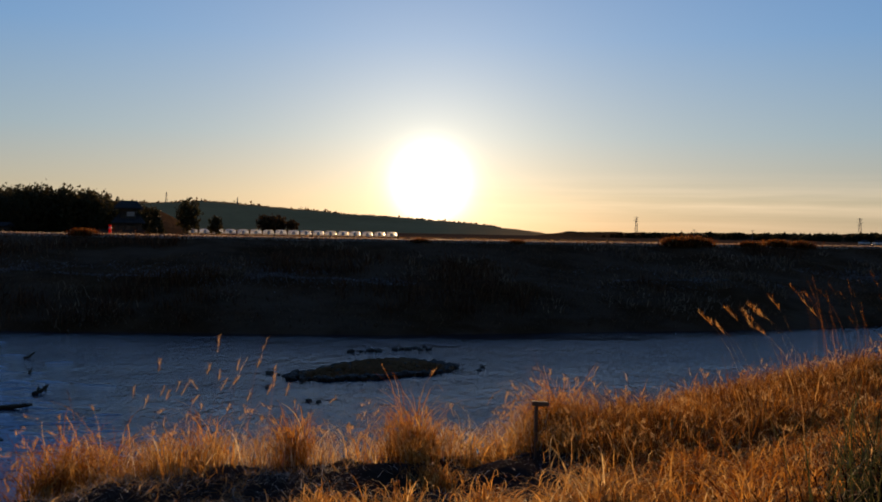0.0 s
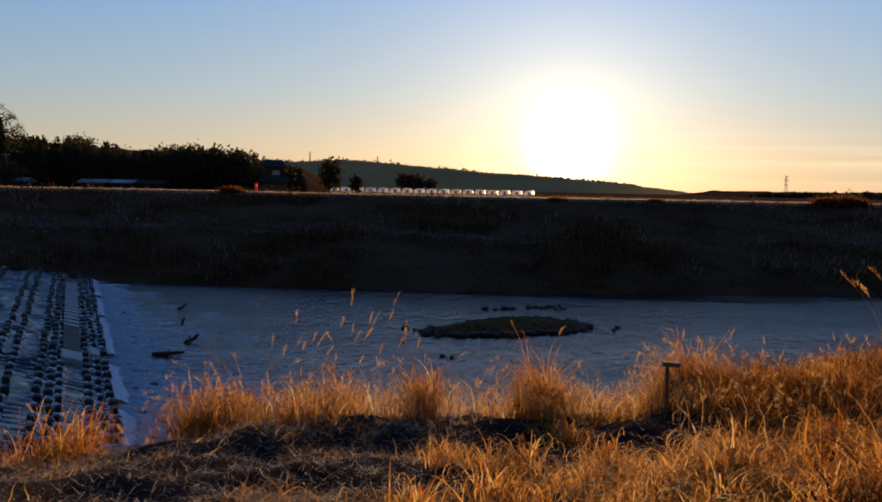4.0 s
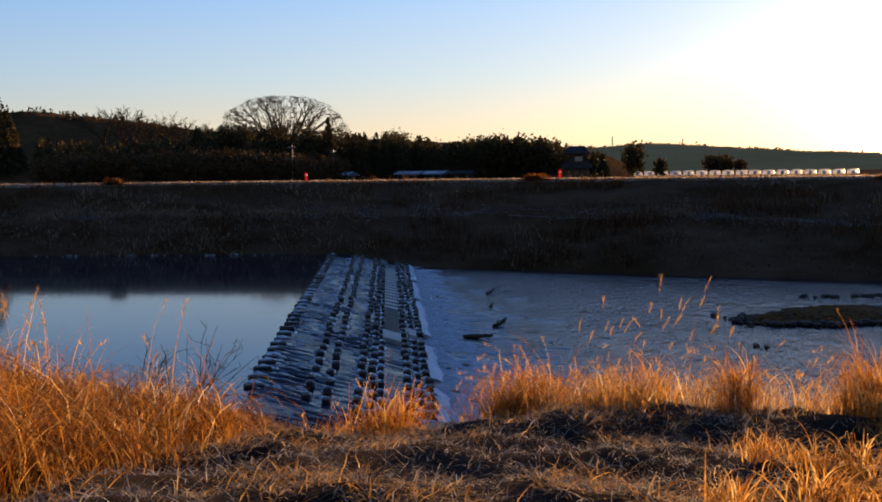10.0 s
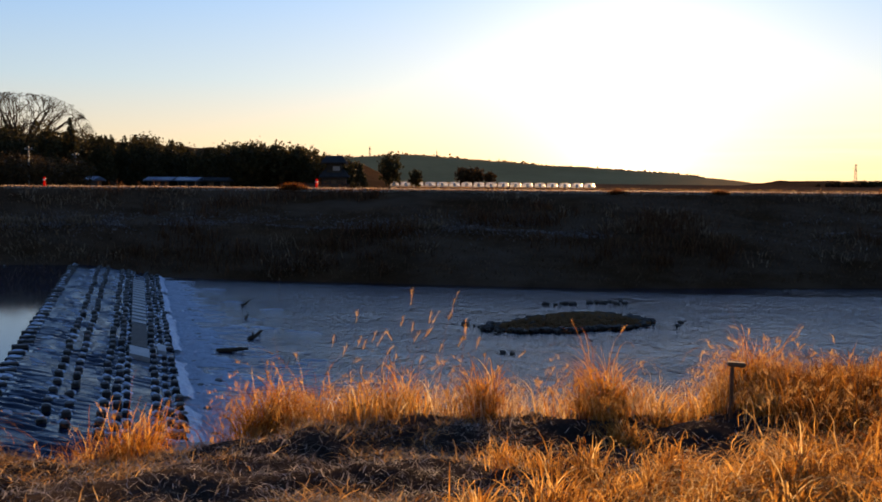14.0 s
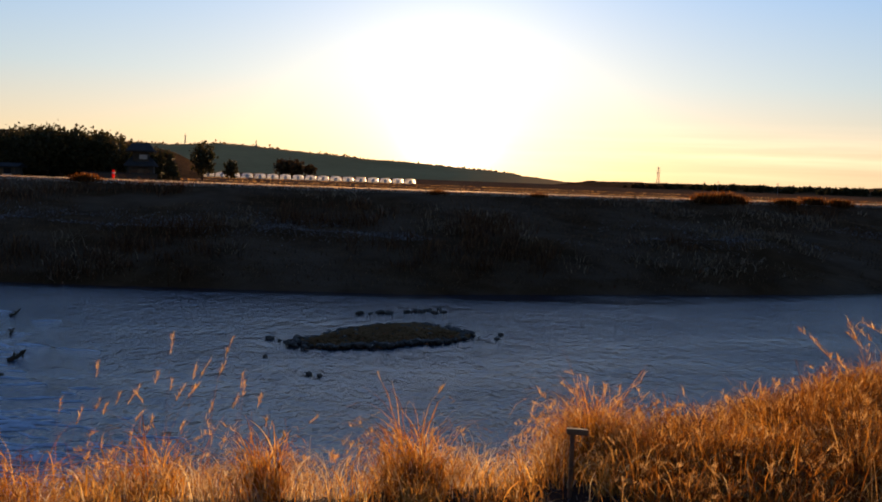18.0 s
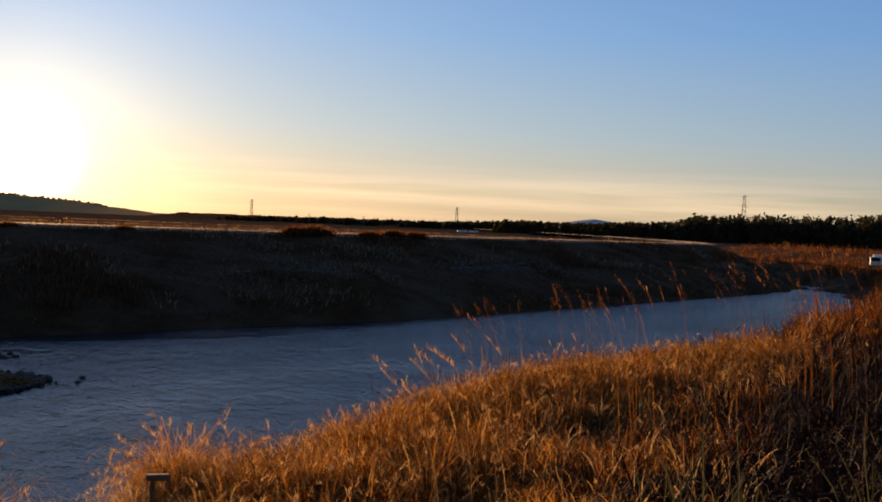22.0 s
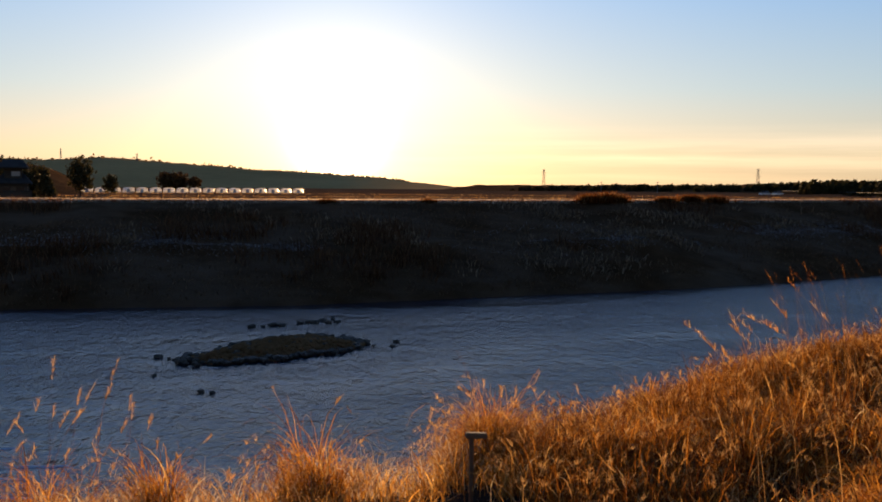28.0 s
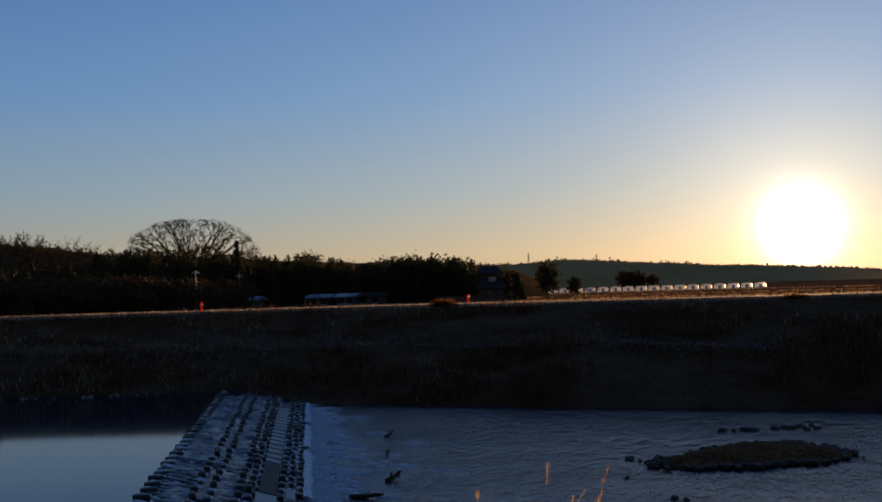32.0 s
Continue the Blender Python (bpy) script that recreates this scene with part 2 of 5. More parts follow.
M_gravel = rough_surface("gravel_bar", ((0.3, (0.09, 0.045, 0.02)), (0.5, (0.19, 0.10, 0.046)), (0.7, (0.31, 0.18, 0.088))), 0.6, 9.0, 0.9, 1.0, 0.08)
M_wood = rough_surface("weathered_wood", ((0.3, (0.10, 0.06, 0.035)), (0.7, (0.24, 0.15, 0.09))), 3.0, 30.0, 0.8, 0.4, 0.005)
M_red = blades("red_plastic", ((0.0, (0.80, 0.05, 0.03)), (1.0, (0.85, 0.08, 0.04))), 0.7)
M_white = rough_surface("white_paint", ((0.3, (0.62, 0.62, 0.60)), (0.7, (0.80, 0.80, 0.78))), 1.0, 10.0, 0.5, 0.05, 0.002)
M_cream = rough_surface("cream_steel", ((0.3, (0.60, 0.43, 0.20)), (0.7, (0.76, 0.58, 0.32))), 0.5, 6.0, 0.5, 0.05, 0.01)
M_tile = rough_surface("grey_roof_tile", ((0.3, (0.035, 0.037, 0.04)), (0.7, (0.07, 0.07, 0.072))), 1.0, 8.0, 0.9, 0.4, 0.03)
M_blue_roof = rough_surface("blue_sheet_roof", ((0.3, (0.07, 0.10, 0.15)), (0.7, (0.14, 0.18, 0.25))), 1.0, 8.0, 0.4, 0.2, 0.02)
M_wall = rough_surface("plaster_wall", ((0.3, (0.06, 0.05, 0.042)), (0.7, (0.13, 0.11, 0.09))), 0.7, 6.0, 0.9, 0.2, 0.02)
M_steel = rough_surface("galvanised_steel", ((0.3, (0.10, 0.10, 0.11)), (0.7, (0.20, 0.20, 0.21))), 1.0, 9.0, 0.5, 0.1, 0.01)
M_glass = rough_surface("dark_window", ((0.3, (0.015, 0.018, 0.022)), (0.7, (0.03, 0.035, 0.04))), 1.0, 5.0, 0.08, 0.02, 0.002)
M_tyre = rough_surface("tyre_rubber", ((0.3, (0.012, 0.012, 0.012)), (0.7, (0.03, 0.03, 0.03))), 2.0, 20.0, 0.8, 0.2, 0.005)
M_hill = rough_surface("wooded_hill", ((0.3, (0.04, 0.024, 0.012)), (0.5, (0.09, 0.05, 0.024)), (0.7, (0.15, 0.085, 0.04))), 0.02, 0.25, 0.95, 1.0, 2.0)
# haze put into the colour: a raised base makes the far hill pale
M_far_hill = rough_surface("haze_paled_hill", ((0.3, (0.38, 0.23, 0.095)), (0.7, (0.54, 0.34, 0.145))), 0.01, 0.12, 0.95, 0.6, 2.0)
M_snow = rough_surface("snowy_mountain", ((0.3, (0.45, 0.40, 0.36)), (0.7, (0.75, 0.70, 0.66))), 0.004, 0.03, 0.95, 0.4, 4.0)
M_road = rough_surface("levee_asphalt", ((0.3, (0.045, 0.045, 0.045)), (0.7, (0.09, 0.088, 0.085))), 0.5, 15.0, 0.85, 0.3, 0.01)



def film_build(t, b):
    b.inputs["Base Color"].default_value = (0.78, 0.80, 0.82, 1)
    b.inputs["Roughness"].default_value = 0.45
    tr, clear = t.nodes.new("ShaderNodeBsdfTranslucent"), t.nodes.new("ShaderNodeBsdfTransparent")
    tr.inputs[0].default_value = (0.74, 0.73, 0.70, 1)
    m1, m2 = t.nodes.new("ShaderNodeMixShader"), t.nodes.new("ShaderNodeMixShader")
    t.links.new(ramped(t, noise_tex(t, 0.6, 3), (0.3, (0.45, 0.45, 0.45)), (0.7, (0.62, 0.62, 0.62))), m1.inputs[0])
    t.links.new(b.outputs[0], m1.inputs[1])
    t.links.new(tr.outputs[0], m1.inputs[2])
    m2.inputs[0].default_value = 0.35
    t.links.new(m1.outputs[0], m2.inputs[1])
    t.links.new(clear.outputs[0], m2.inputs[2])
    t.links.new(m2.outputs[0], t.nodes["Material Output"].inputs[0])


M_film = mat("greenhouse_film", film_build)
M_gold = blades("golden_leaf", ((0.0, (0.30, 0.11, 0.02)), (0.5, (0.64, 0.31, 0.07)), (0.88, (0.84, 0.49, 0.15)), (1.0, (0.94, 0.74, 0.40))), 0.55)
M_frost = blades("frosted_dead_grass", ((0.0, (0.05, 0.042, 0.04)), (0.55, (0.25, 0.205, 0.175)), (1.0, (0.76, 0.68, 0.60))), 0.3)
# shade on the right of the near bank, put into a near-black weed colour
M_shade_weed = blades("shade_dark_weed", ((0.0, (0.005, 0.002, 0.001)), (0.75, (0.015, 0.005, 0.002)), (0.97, (0.045, 0.016, 0.005)), (1.0, (0.22, 0.13, 0.06))), 0.1)
# grazing sunlight painted in: crest grass coloured paler than the slope's weeds
M_crest = blades("sun_paled_crest_grass", ((0.0, (0.30, 0.19, 0.12)), (0.5, (0.58, 0.42, 0.31)), (1.0, (0.82, 0.70, 0.58))), 0.5)
M_pale_leaf = blades("pale_leaf", ((0.0, (0.50, 0.33, 0.18)), (0.6, (0.72, 0.54, 0.34)), (1.0, (0.90, 0.78, 0.60))), 0.5)
M_foam = rough_surface("white_water", ((0.3, (0.36, 0.45, 0.58)), (0.7, (0.70, 0.78, 0.88))), 2.5, 14.0, 0.5, 0.8, 0.06)
# the weir's edges: upstream (left) and downstream (right), near and far ends
WL0, WL1 = Vector((-15.9, 20.2)), Vector((-37.2, 62.0))
WR0, WR1 = Vector((-9.3, 19.2)), Vector((-30.0, 60.6))


def water_mat(name, wave, strength, foam_width, foam_gain=0.5, streaks=(0.75, 2.0, 1.0), lie=(1.0, 0.75, 1.0), gloss=0.5, hue=(0.56, 0.79, 1.0)):
    def build(t, b):
        b.inputs["Base Color"].default_value = (0.004, 0.014, 0.034, 1)
        b.inputs["Specular Tint"].default_value = (*hue, 1)
        b.inputs["Roughness"].default_value = 0.06
        b.inputs["IOR"].default_value = 1.33
        b.inputs["Specular IOR Level"].default_value = gloss
        a, c = noise_tex(t, wave, 4, 0.55, lie), noise_tex(t, wave * 0.25, 2, 0.5, (0.9, 0.5, 1.0))
        add = t.nodes.new("ShaderNodeMath")
        add.operation = "MULTIPLY_ADD"
        t.links.new(c, add.inputs[0])
        add.inputs[1].default_value = 1.5
        if strength > 0.2:
            patch = noise_tex(t, 0.16, 3, 0.5, (0.5, 1.3, 1.0))
            lively = t.nodes.new("ShaderNodeMath")
            lively.operation = "MULTIPLY"
            t.links.new(a, lively.inputs[0])
            t.links.new(patch, lively.inputs[1])
            gain = t.nodes.new("ShaderNodeMath")
            gain.operation = "MULTIPLY"
            t.links.new(lively.outputs[0], gain.inputs[0])
            gain.inputs[1].default_value = 2.2
            t.links.new(gain.outputs[0], add.inputs[2])
            # sheltered, calmer water under the far bank
            where = t.nodes.new("ShaderNodeNewGeometry")
            xyz = t.nodes.new("ShaderNodeSeparateXYZ")
            t.links.new(where.outputs["Position"], xyz.inputs[0])

            def calc(op, *vals):
                k = t.nodes.new("ShaderNodeMath")
                k.operation = op
                for i, v in enumerate(vals):
                    if isinstance(v, (int, float)):
                        k.inputs[i].default_value = v
                    else:
                        t.links.new(v, k.inputs[i])
                return k.outputs[0]
            shore = calc("MAXIMUM", 60.0, calc("MULTIPLY_ADD", xyz.outputs[0], 0.45, 53.0))
            off = calc("SUBTRACT", shore, xyz.outputs[1])
            calm = calc("MINIMUM", calc("MAXIMUM", calc("MULTIPLY_ADD", off, 0.4, 0.6), 0.5), 1.0)
            tall = t.nodes.new("ShaderNodeMath")
            tall.operation = "MULTIPLY"
            t.links.new(add.outputs[0], tall.inputs[0])
            t.links.new(calm, tall.inputs[1])
            add = tall
        else:
            t.links.new(a, add.inputs[2])
        bump(t, b, add.outputs[0], strength, 0.16 if strength > 0.2 else 0.05)
        if foam_width:
            g = t.nodes.new("ShaderNodeNewGeometry")
            n = (WR1 - WR0).normalized()
            d = t.nodes.new("ShaderNodeVectorMath")
            d.operation = "DOT_PRODUCT"
            t.links.new(g.outputs["Position"], d.inputs[0])
            d.inputs[1].default_value = (n.y, -n.x, 0)

            def m(op, p, q):
                k = t.nodes.new("ShaderNodeMath")
                k.operation = op
                for i, v in enumerate((p, q)):
                    if isinstance(v, (int, float)):
                        k.inputs[i].default_value = v
                    else:
                        t.links.new(v, k.inputs[i])
                return k.outputs[0]
            away = m("SUBTRACT", d.outputs["Value"], WR0.x * n.y - WR0.y * n.x)
            fade = m("MAXIMUM", m("SUBTRACT", 1.0, m("DIVIDE", m("MAXIMUM", away, 0.0), foam_width)), 0.0)
            streak = noise_tex(t, 1.5, 9, 0.72, streaks)
            mask = m("MINIMUM", m("MULTIPLY", m("MAXIMUM", m("SUBTRACT", m("ADD", streak, m("MULTIPLY", fade, foam_gain)), 0.64), 0.0), 5.0), 0.92)
            t.links.new(mixed(t, mask, (0.004, 0.014, 0.034), (0.66, 0.75, 0.86)), b.inputs["Base Color"])
            t.links.new(m("ADD", 0.06, m("MULTIPLY", mask, 0.7)), b.inputs["Roughness"])
    return mat(name, build)


M_water = water_mat("river_water", 7.0, 0.6, 6.0, 0.20, (0.30, 1.1, 1.0), (1.0, 0.34, 1.0), 0.7, (0.58, 0.83, 1.0))
M_pool = water_mat("still_water", 0.9, 0.003, 0, hue=(0.49, 0.75, 1.0))
M_flow = water_mat("weir_water", 1.5, 0.7, 30.0, -0.2, (0.4, 1.9, 1.0), (0.30, 1.5, 1.0), 0.22)


# ---- builders ----
rng = np.random.default_rng(7)


def mesh_np(name, V, F, material, smooth=False):
    """A mesh from arrays of vertices and equal-sized faces."""
    V, F = np.asarray(V, np.float32).reshape(-1, 3), np.asarray(F, np.int32)
    me = bpy.data.meshes.new(name)
    k = F.shape[1]
    me.vertices.add(len(V))
    me.vertices.foreach_set("co", V.ravel())
    me.loops.add(F.size)
    me.loops.foreach_set("vertex_index", F.ravel())
    me.polygons.add(len(F))
    me.polygons.foreach_set("loop_start", np.arange(0, F.size, k, dtype=np.int32))
    if smooth:
        me.polygons.foreach_set("use_smooth", np.ones(len(F), bool))
    me.update(calc_edges=True)
    if material:
        me.materials.append(material)
    return me


def thing(name, label, category, group="", kind="", at=None):
    e = new(name)
    if at is not None:
        e.matrix_world = at if isinstance(at, Matrix) else Matrix.Translation(at)
    return tagged(e, label, category, group, kind)


def part(name, me, parent, label="", m=None):
    o = new(name, me)
    o.parent = parent
    if m is not None:
        o.matrix_basis = m
    if label:
        tagged(o, label)
    return o


def bm_mesh(name, bm, material, smooth=False):
    me = bpy.data.meshes.new(name)
    bm.normal_update()
    if smooth:
        for f in bm.faces:
            f.smooth = True
    bm.to_mesh(me)
    bm.free()
    me.materials.append(material)
    return me


def box_bm(sx, sy, sz, bevel=0.0, at=(0, 0, 0), bm=None):
    bm2 = bmesh.new()
    bmesh.ops.create_cube(bm2, size=1.0, matrix=Matrix.Translation(at) @ Matrix.Diagonal((sx, sy, sz, 1)))
    if bevel:
        bmesh.ops.bevel(bm2, geom=bm2.edges[:], offset=bevel, segments=1, affect="EDGES")
    if bm is None:
        return bm2
    me = bpy.data.meshes.new("tmp")
    bm2.to_mesh(me)
    bm2.free()
    bm.from_mesh(me)
    bpy.data.meshes.remove(me)
    return bm


def tube_np(paths, sides=5):
    """Tapered tubes along polylines: a list of (points, radii)."""
    V, F, base = [], [], 0
    for pts, rad in paths:
        pts, rad = np.asarray(pts, float), np.asarray(rad, float)
        d = np.gradient(pts, axis=0)
        d /= np.linalg.norm(d, axis=1, keepdims=True) + 1e-9
        ref = np.where(np.abs(d[:, 2:3]) > 0.9, [[1.0, 0, 0]], [[0, 0, 1.0]])
        a = np.cross(d, ref)
        a /= np.linalg.norm(a, axis=1, keepdims=True) + 1e-9
        b = np.cross(d, a)
        th = np.arange(sides) * 2 * np.pi / sides
        ring = pts[:, None] + rad[:, None, None] * (a[:, None] * np.cos(th)[None, :, None] + b[:, None] * np.sin(th)[None, :, None])
        V.append(ring.reshape(-1, 3))
        n = len(pts)
        i = np.arange(n - 1)[:, None] * sides
        j = np.arange(sides)[None]
        q = np.stack([i + j, i + (j + 1) % sides, i + sides + (j + 1) % sides, i + sides + j], -1).reshape(-1, 4)
        F.append(q + base)
        base += n * sides
    return np.concatenate(V), np.concatenate(F)


def ribbons(base, h, az, th0, th1, width, seg=4, power=1.5, wob=0.0):
    """Blades of grass: base points, lengths, way they lean, start and end angle from upright, width. Returns vertices and faces."""
    base = np.asarray(base, float)
    n = len(base)
    s = np.linspace(0, 1, seg + 1)
    ang = th0[:, None] + (th1 - th0)[:, None] * s[None] ** power
    step = h[:, None] / seg
    mid = (ang[:, 1:] + ang[:, :-1]) / 2
    hx = np.concatenate([np.zeros((n, 1)), np.cumsum(np.sin(mid) * step, 1)], 1)
    hz = np.concatenate([np.zeros((n, 1)), np.cumsum(np.cos(mid) * step, 1)], 1)
    ca, sa = np.cos(az), np.sin(az)
    P = base[:, None] + np.stack([hx * ca[:, None], hx * sa[:, None], hz], -1)
    if wob:
        P[:, 1:, :2] += rng.normal(0, wob, (n, seg, 2)) * s[None, 1:, None]
    turn = az + np.pi / 2 + rng.normal(0, 0.6, n)
    W = np.stack([np.cos(turn), np.sin(turn), np.zeros(n)], -1)
    w = width[:, None] * (1 - 0.72 * s[None] ** 2) * 0.5
    V = np.stack([P - W[:, None] * w[..., None], P + W[:, None] * w[..., None]], 2)
    i = (np.arange(n)[:, None] * (seg + 1) + np.arange(seg)[None]) * 2
    F = np.stack([i, i + 1, i + 3, i + 2], -1).reshape(-1, 4)
    return V.reshape(-1, 3), F, P


def join_np(*pairs):
    V, F, b = [], [], 0
    for v, f in pairs:
        V.append(v)
        F.append(f + b)
        b += len(v)
    return np.concatenate(V), np.concatenate(F)


# ---- ground ----
NEAR_XY = [(-300, 24), (-30, 17), (-9, 16.2), (-6, 17.2), (-3, 18.6), (0, 19), (2, 19.6), (6, 22.5), (10, 26), (20, 31.5), (35, 38), (60, 52), (90, 73), (105, 86), (118, 98), (130, 114), (145, 138), (165, 175), (185, 220), (260, 420), (3000, 4000)]
FAR_XY = [(-300, 38), (-90, 43), (-75, 46.5), (-50, 54.5), (-40, 58.5), (-29, 60.9), (-22, 60.6), (0, 60.8), (30, 67.8), (70, 84), (100, 97), (118, 108), (130, 126), (145, 154), (165, 197), (185, 247), (260, 450), (3000, 4100)]


def near_w(x):
    return np.interp(x, [p[0] for p in NEAR_XY], [p[1] for p in NEAR_XY])


def far_w(x):
    return np.interp(x, [p[0] for p in FAR_XY], [p[1] for p in FAR_XY])


NEAR_N = [-60, -6, -1.0, 0.0, 1.2, 2.2, 5.0, 9.5, 15.0, 19.5, 24, 60, 4000]
NEAR_Z = [-8.2, -8.2, -7.5, -7.0, -5.6, -4.75, -3.95, -3.75, -2.7, -1.75, -1.6, -1.7, -1.7]
FAR_N = [-60, -6, -1.0, 0.0, 1.2, 8.0, 10.5, 19.5, 20.5, 25.5, 27, 36, 60, 4000]
FAR_Z = [-8.2, -8.2, -7.5, -7.0, -6.3, -3.75, -3.6, -0.95, -0.75, -0.75, -0.95, -2.2, -2.0, -2.0]


def hash_noise(x, y, s, seed=0):
    """Smooth value noise from arrays."""
    x, y = x / s, y / s
    xi, yi = np.floor(x), np.floor(y)
    fx, fy = x - xi, y - yi
    fx, fy = fx * fx * (3 - 2 * fx), fy * fy * (3 - 2 * fy)

    def h(a, b):
        v = np.sin(a * 127.1 + b * 311.7 + seed * 74.7) * 43758.5453
        return v - np.floor(v)
    return (h(xi, yi) * (1 - fx) + h(xi + 1, yi) * fx) * (1 - fy) + (h(xi, yi + 1) * (1 - fx) + h(xi + 1, yi + 1) * fx) * fy - 0.5


def ground_z(x, y):
    x, y = np.asarray(x, float), np.asarray(y, float)
    nn, fn = near_w(x) - y, y - far_w(x)
    zn, zf = np.interp(nn, NEAR_N, NEAR_Z), np.interp(fn, FAR_N, FAR_Z)
    rough = np.clip(nn / 3, 0, 1) * (0.55 * hash_noise(x, y, 3.1) + 0.3 * hash_noise(x, y, 1.0, 3) + 0.22 * hash_noise(x, y, 0.5, 7)) * np.clip((60 - nn) / 40, 0, 1)
    rough = rough + np.where((fn > 0.5) & (fn < 19), 0.45 * hash_noise(x, y, 5.0, 5) + 0.25 * hash_noise(x, y, 1.7, 6), 0)
    # the bank is trodden lower where the weir meets it
    rough = rough - 0.5 * np.clip((nn - 0.5) / 1.5, 0, 1) * np.clip((8.5 - nn) / 3, 0, 1) * np.clip((x + 19) / 3, 0, 1) * np.clip((-4.5 - x) / 2, 0, 1)
    mid = (near_w(x) + far_w(x)) / 2
    return np.where(y < mid, zn, zf) + rough


def spread(a, b, fine, lo, hi, grow=1.14):
    """Grid lines: even inside a..b, ever wider out to lo and hi."""
    g = list(np.arange(a, b + 1e-6, fine))
    d, v = fine, a
    left = []
    while v > lo:
        d *= grow
        v -= d
        left.append(max(v, lo))
    d, v, right = fine, b, []
    while v < hi:
        d *= grow
        v += d
        right.append(min(v, hi))
    return np.array(left[::-1] + g + right)


gx, gy = spread(-30, 40, 0.35, -3000, 3000), np.concatenate([spread(-2, 30, 0.3, -400, 30)[:-1], spread(30, 112, 0.9, 30, 4000)])
X, Y = np.meshgrid(gx, gy)
Vg = np.stack([X, Y, ground_z(X, Y)], -1).reshape(-1, 3)
ii = (np.arange(len(gy) - 1)[:, None] * len(gx) + np.arange(len(gx) - 1)[None]).ravel()
Fg = np.stack([ii, ii + 1, ii + 1 + len(gx), ii + len(gx)], -1)
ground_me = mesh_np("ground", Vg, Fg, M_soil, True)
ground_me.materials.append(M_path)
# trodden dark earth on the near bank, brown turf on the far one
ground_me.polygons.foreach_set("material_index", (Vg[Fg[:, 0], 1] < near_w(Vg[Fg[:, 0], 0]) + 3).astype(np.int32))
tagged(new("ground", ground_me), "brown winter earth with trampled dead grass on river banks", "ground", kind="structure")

# the levee's crest road on the far side
xs = np.linspace(-220, 260, 97)
rows_v = [np.stack([xs, far_w(xs) + o, np.full_like(xs, z)], -1) for o, z in ((21.2, -0.80), (21.3, -0.71), (24.7, -0.71), (24.8, -0.80))]
Vr = np.concatenate(rows_v)
Fr = np.concatenate([np.stack([np.arange(96) + r * 97, np.arange(96) + 1 + r * 97, np.arange(96) + 1 + (r + 1) * 97, np.arange(96) + (r + 1) * 97], -1) for r in range(3)])
tagged(new("road", mesh_np("road", Vr, Fr, M_road)), "narrow asphalt road along the crest of the far levee", "road", kind="structure")


# ---- water ----
def sheet(name, poly, z, material, label):
    me = bpy.data.meshes.new(name)
    me.from_pydata([(x, y, z) for x, y in poly], [], [tuple(range(len(poly)))])
    me.materials.append(material)
    return tagged(new(name, me), label, "water", kind="structure")


dn = (WR1 - WR0).normalized()
wr_a, wr_b = WR0 - dn * 4, WR1 + dn * 6
xs = [v for v in np.linspace(-2, 260, 40)]
down = [(wr_a.x - 0.6, wr_a.y)] + [(x, float(near_w(np.array(x))) - 3) for x in xs] + [(x, float(far_w(np.array(x))) + 1.2) for x in xs[::-1]] + [(wr_b.x - 0.6, wr_b.y)]
sheet("water", down, -7.0, M_water, "rippled blue river water below the weir")
du = (WL1 - WL0).normalized()
wl_a, wl_b = WL0 - du * 4, WL1 + du * 8
sheet("water_pool", [(wl_a.x + 0.5, wl_a.y), (wl_b.x + 0.5, wl_b.y), (-160, 72), (-160, 17)], -6.25, M_pool, "still blue pool above the weir mirroring the sky")


# ---- the weir ----
def weir_point(u, v):
    """u: 0 upstream edge to 1 downstream edge; v: 0 near end to 1 far end."""
    a, b = WL0.lerp(WR0, u), WL1.lerp(WR1, u)
    p = a.lerp(b, v)
    return Vector((p.x, p.y, -6.12 - 0.72 * max(u, 0.0) ** 1.3))


weir = thing("weir", "low concrete weir with rows of dark blocks and water running over it", "weir", kind="structure")
nu, nv = 12, 40
Vw, Fw = [], []
for j in range(nv + 1):
    for i in range(nu + 1):
        p = weir_point(i / nu, -0.06 + 1.14 * j / nv)
        Vw.append((p.x, p.y, p.z - 0.16))
for j in range(nv):
    for i in range(nu):
        k = j * (nu + 1) + i
        Fw.append((k, k + 1, k + nu + 2, k + nu + 1))
part("apron", mesh_np("apron", Vw, Fw, M_concrete, True), weir, "dark wet concrete apron")
# the sheet heaps into broken cross waves as it slides down
wu, wv = 60, 440
gu, gv = np.meshgrid(np.linspace(0, 1, wu + 1), np.linspace(-0.06, 1.08, wv + 1))
base_l = np.array(WL0)[None, None] * (1 - gv[..., None]) + np.array(WL1)[None, None] * gv[..., None]
base_r = np.array(WR0)[None, None] * (1 - gv[..., None]) + np.array(WR1)[None, None] * gv[..., None]
gxy = base_l * (1 - gu[..., None]) + base_r * gu[..., None]
across, run = gu * 6.8, gv * (WL1 - WL0).length
swell = np.clip(0.55 + 1.5 * hash_noise(across, run, 1.3, 71), 0.1, 1.3)
crest = np.sin(run * 2 * math.pi / 0.62 + 5.0 * hash_noise(across * 0.6, run, 1.1, 72) + 2.2 * hash_noise(across, run, 0.5, 73))
gz = -6.12 - 0.72 * gu ** 1.3 - 0.09 + 0.055 * swell * crest
Vf = np.concatenate([gxy, gz[..., None]], -1).reshape(-1, 3)
k = (np.arange(wv)[:, None] * (wu + 1) + np.arange(wu)[None]).reshape(-1)
Ff = np.stack([k, k + 1, k + wu + 2, k + wu + 1], -1).tolist()
part("flowing_water", mesh_np("flow", Vf, Ff, M_flow, True), weir, "thin sheet of water running over the apron")

